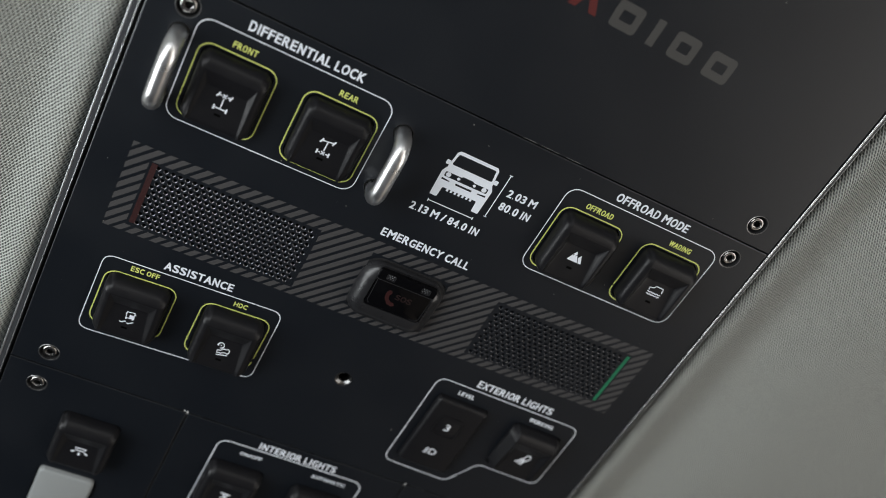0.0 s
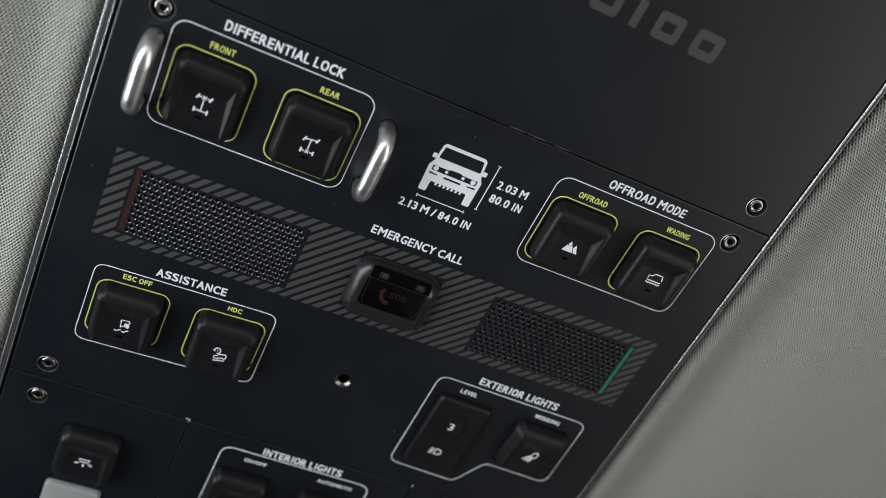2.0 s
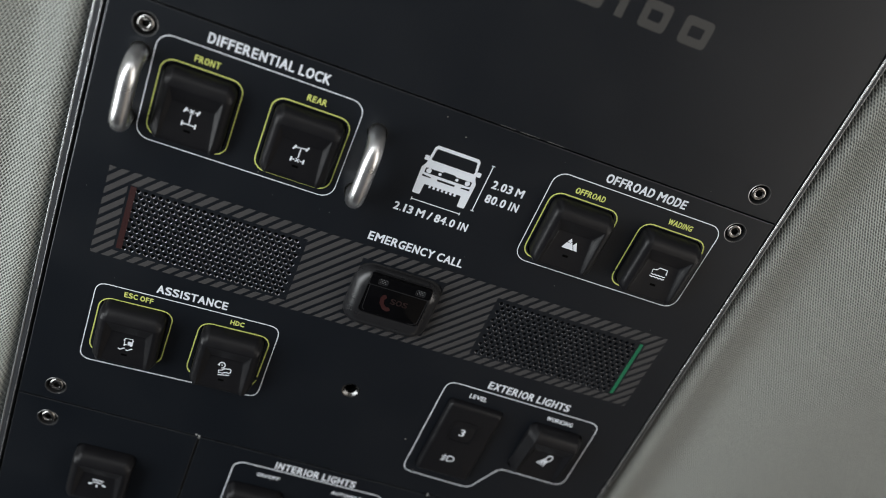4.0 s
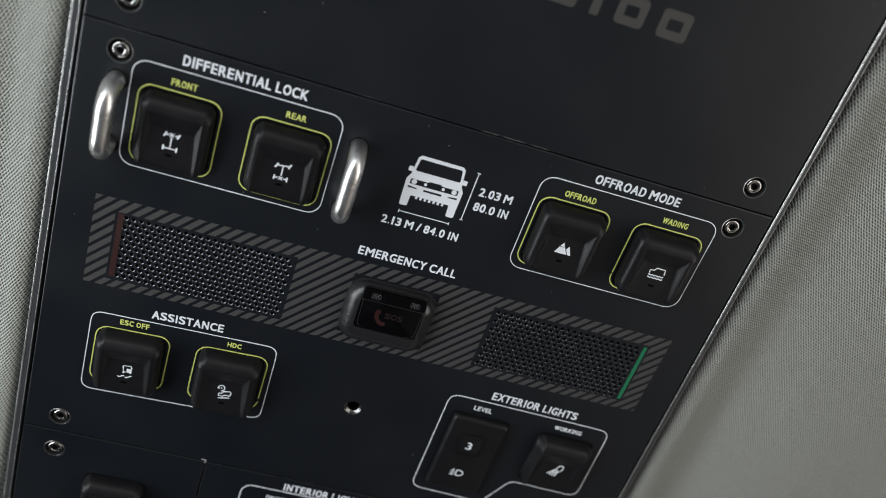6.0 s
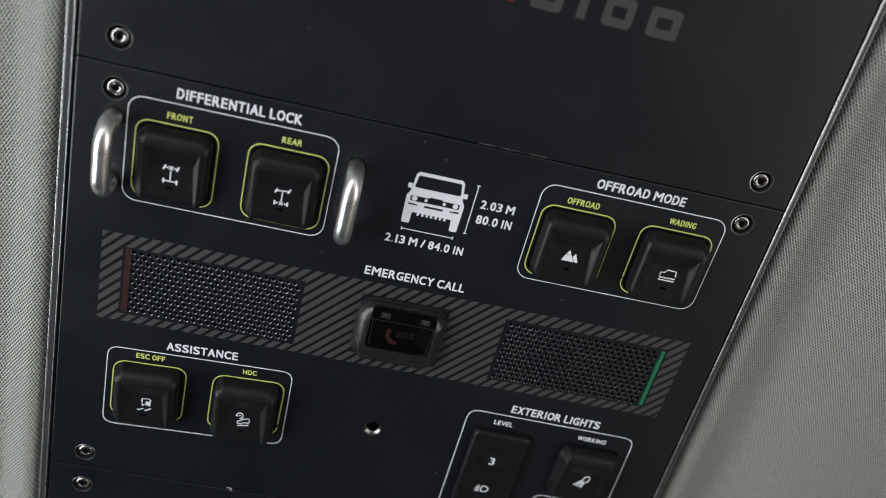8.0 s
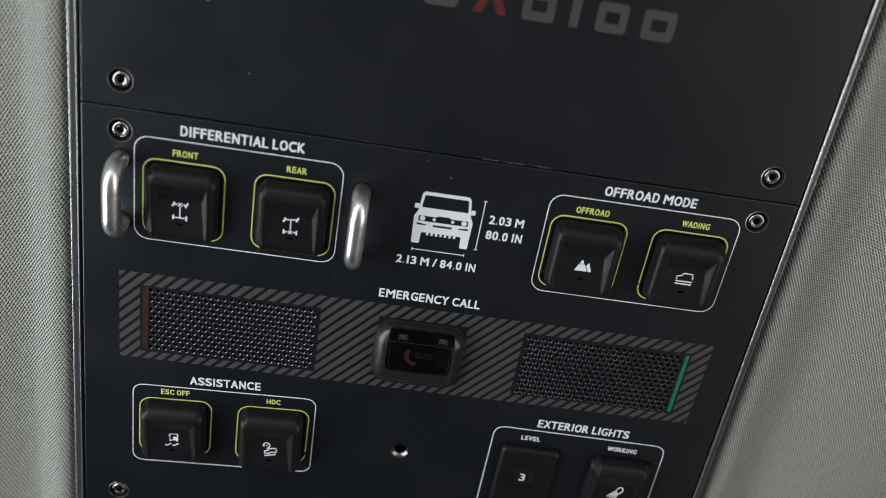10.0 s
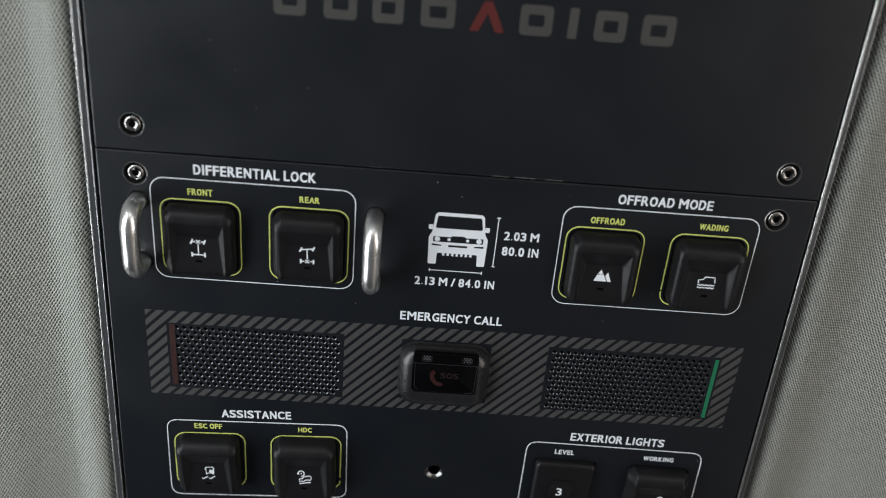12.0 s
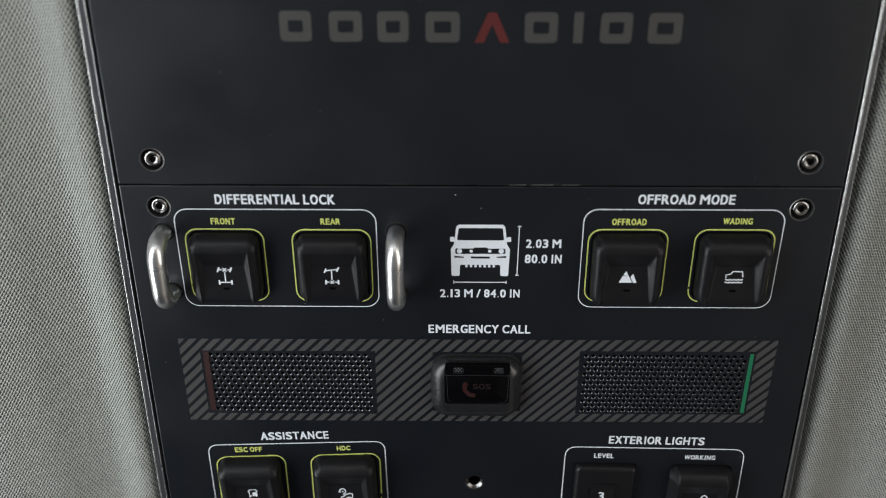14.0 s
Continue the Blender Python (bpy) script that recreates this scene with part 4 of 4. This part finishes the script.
for x, ya, yb in HANDLES:
    ob = thing("guard_handle", x, (ya + yb) / 2, "brushed steel bow handle guarding the differential lock switches", "handle", "guard handles")
    h = (ya - yb) / 2
    pts = [(0, h, -4)]
    for i in range(9):
        a = radians(90 * i / 8)
        pts.append((0, h - BEND + BEND * math.cos(a), HANDLE_Z - BEND + BEND * math.sin(a)))
    for i in range(9):
        a = radians(90 + 90 * i / 8)
        pts.append((0, -h + BEND + BEND * math.cos(a), HANDLE_Z - BEND + BEND * math.sin(a)))
    pts.append((0, -h, -4))
    part("bar", tube(pts, HANDLE_R), steel, ob)
    for s in (-1, 1):
        part("seat_ring", revolve([(4.15, -0.3), (4.15, 0.10), (3.9, 0.14), (3.8, -0.1), (3.75, -1.5)], 24, 0, s * h, False), well_black, ob, "black ring round the handle's foot")

# ---- upper plate with the maker's mark ----
y0, y1 = SEAM_TOP + GAP, REAR_END - 1.0
outer = [(-half_width(y0), y0), (right_width(y0), y0), (right_width(y1), y1), (-half_width(y1), y1)]
up_screws = [(-120.0, 18.9), (119.6, 18.6)]
upper = thing("upper_panel", 0, 0, "plain satin black cover plate with a dull grey printed mark", "panel")
part("plate", plate([outer] + [ring_pts(x, y, SCREW_R, 24) for x, y in up_screws], -2.2, 0.0, 0.18), plate_black, upper, edge=edge_black)
for i, (x, y) in enumerate(up_screws):
    add_screw(upper, x, y, 41 * i + 12)
for x0, x1, y0 in ((-68.9, -58.0, 62.5), (-52.0, -40.8, 62.4), (-35.6, -25.0, 62.3), (-19.2, -7.6, 62.2), (14.4, 25.6, 62.0), (31.0, 34.2, 62.0), (40.0, 50.8, 61.9), (56.2, 67.6, 61.8)):
    if x1 - x0 < 5:
        loops = [[(x0, y0), (x1, y0), (x1, y0 + 10.4), (x0, y0 + 10.4)]]
    else:
        loops = [rounded(x0, y0, x1, y0 + 10.4, 1.6, 3), rounded(x0 + 2.9, y0 + 3.2, x1 - 2.9, y0 + 7.2, 0.5, 2)]
    part("mark", plate(loops, 0, 0.07), logo_grey, upper, "plain grey printed block")
part("mark", polys([[(-2.6, 62.1), (0.6, 62.1), (3.4, 68.4), (6.2, 62.1), (9.4, 62.1), (4.8, 72.3), (2.0, 72.3)]], 0, 0.07), logo_red, upper, "dark red printed chevron")

part("worn_edge", strokes([[(11, SEAM_TOP + GAP + 0.1), (17, SEAM_TOP + GAP + 0.14)], [(19, SEAM_TOP + GAP + 0.13), (27, SEAM_TOP + GAP + 0.16)], [(30.5, SEAM_TOP + GAP + 0.12), (37, SEAM_TOP + GAP + 0.12)]], 0.12, -0.1, 0.04), bare_metal, upper, "worn bare edge of the plate")

# ---- lower plates ----
y1, y0 = SEAM_LOW - GAP, FRONT_END + 1.0
LAMPSW = (-93.8, -219.2)
INT = [(-22.8, -219.5), (19.6, -219.5)]
DIV = 56.4
hw1, hw0 = half_width(y1), half_width(y0)


def lower_plate(name, xa0, xa1, xb0, xb1, cuts, label):
    ob = thing(name, 0, 0, label, "panel")
    part("plate", plate([[(xa0, y0), (xb0, y0), (xb1, y1), (xa1, y1)]] + cuts, -2.2, 0.0, 0.18), plate_black, ob, edge=edge_black)
    return ob


def cut(x, y, w=13.6, h=15.2):
    return rounded(x - w, y - h, x + w, y + h, 3)


low_left = lower_plate("lower_side_panel", -hw0, -hw1, -DIV - GAP, -DIV - GAP, [cut(*LAMPSW), ring_pts(-122.5, -193.9, SCREW_R, 24), rounded(-108.5, -292, -80.5, -243.5, 3)], "black side plate with a reading lamp and its switch")
low_mid = lower_plate("lower_middle_panel", -DIV + GAP, -DIV + GAP, DIV - GAP, DIV - GAP, [cut(*p) for p in INT], "black middle plate with the interior light switches")
low_right = lower_plate("lower_side_panel", DIV + GAP, DIV + GAP, right_width(y0), right_width(y1), [ring_pts(122.3, -193.9, SCREW_R, 24)], "black side plate beside the interior light switches")
add_screw(low_left, -122.5, -193.9, 25)
add_screw(low_right, 122.3, -193.9, 48)
title("INTERIOR LIGHTS", -18.5, 21.2, -190.2, -185.9, parent=low_mid)
title("ON/OFF", -25.2, -14.2, -197.6, -195.4, parent=low_mid)
title("AUTOMATIC", 11.8, 29.8, -197.6, -195.4, parent=low_mid)
pts = rounded(-37.2, -246.0, 37.4, -191.3, 5.0)
part("outline", strokes([pts + pts[:1]], 0.55), print_white, low_mid, "thin white printed outline")
for x, y, r in ((-57.9, -181.6, 0.42), (-56.6, -181.9, 0.55), (56.3, -181.9, 0.4)):
    part("paint_chip", polys([ring_pts(x, y, r, 7, 0.8)], 0.0, 0.05), bright_chip, switch_panel, "bright bare spot at the plate's corner")
for x in (-DIV, DIV):
    part("worn_corner", polys([[(x - 0.9, y1 + 0.1), (x - 0.1, y1 - 0.9), (x + 0.7, y1 + 0.1)]], -0.02, 0.04), bare_metal, low_mid, "bright worn corner of the plate")
rocker(*LAMPSW, "lamp", "black rocker switch with a white reading lamp symbol", "lamp switches", icon_lamp(), slot=False, icon_y=-2.3)
rocker(*INT[0], "lamp", "black rocker switch with a crossed lamp symbol", "lamp switches", icon_crossed_lamp(), slot=False, icon_y=-2.3)
rocker(*INT[1], "lamp", "black rocker switch for automatic interior light", "lamp switches", icon_lamp(), slot=False, icon_y=-2.3)
lamp = thing("reading_lamp", -94.5, -267.8, "reading lamp with a milky white rounded cover, switched off", "lamp")
bm, rows = mound(-13.2, -23.4, 13.2, 23.4, 3.0, [(0, -4), (0, 1.0), (0.4, 1.7), (1.2, 2.0)])
bm.faces.new(rows[-1])
part("cover", finish(bm, True), lamp_white, lamp, sharp=40)

# ---- dust specks on the plates ----
bm = bmesh.new()
rng = random.Random(7)
for i in range(46):
    x, y, r = rng.uniform(-128, 128), rng.uniform(-175, 100), rng.choice((0.09, 0.11, 0.13, 0.15, 0.2))
    slab(bm, [[(x + r * math.cos(a) * rng.uniform(0.6, 1.3), y + r * math.sin(a) * rng.uniform(0.6, 1.3)) for a in (0.3, 1.5, 2.7, 3.9, 5.2)]], 0, 0.06)
specks = part("dust", finish(bm), dust, None)
specks.matrix_basis = PANEL
tagged(specks, "tiny pale dust specks on the black plates", "dust", "", "stuff")
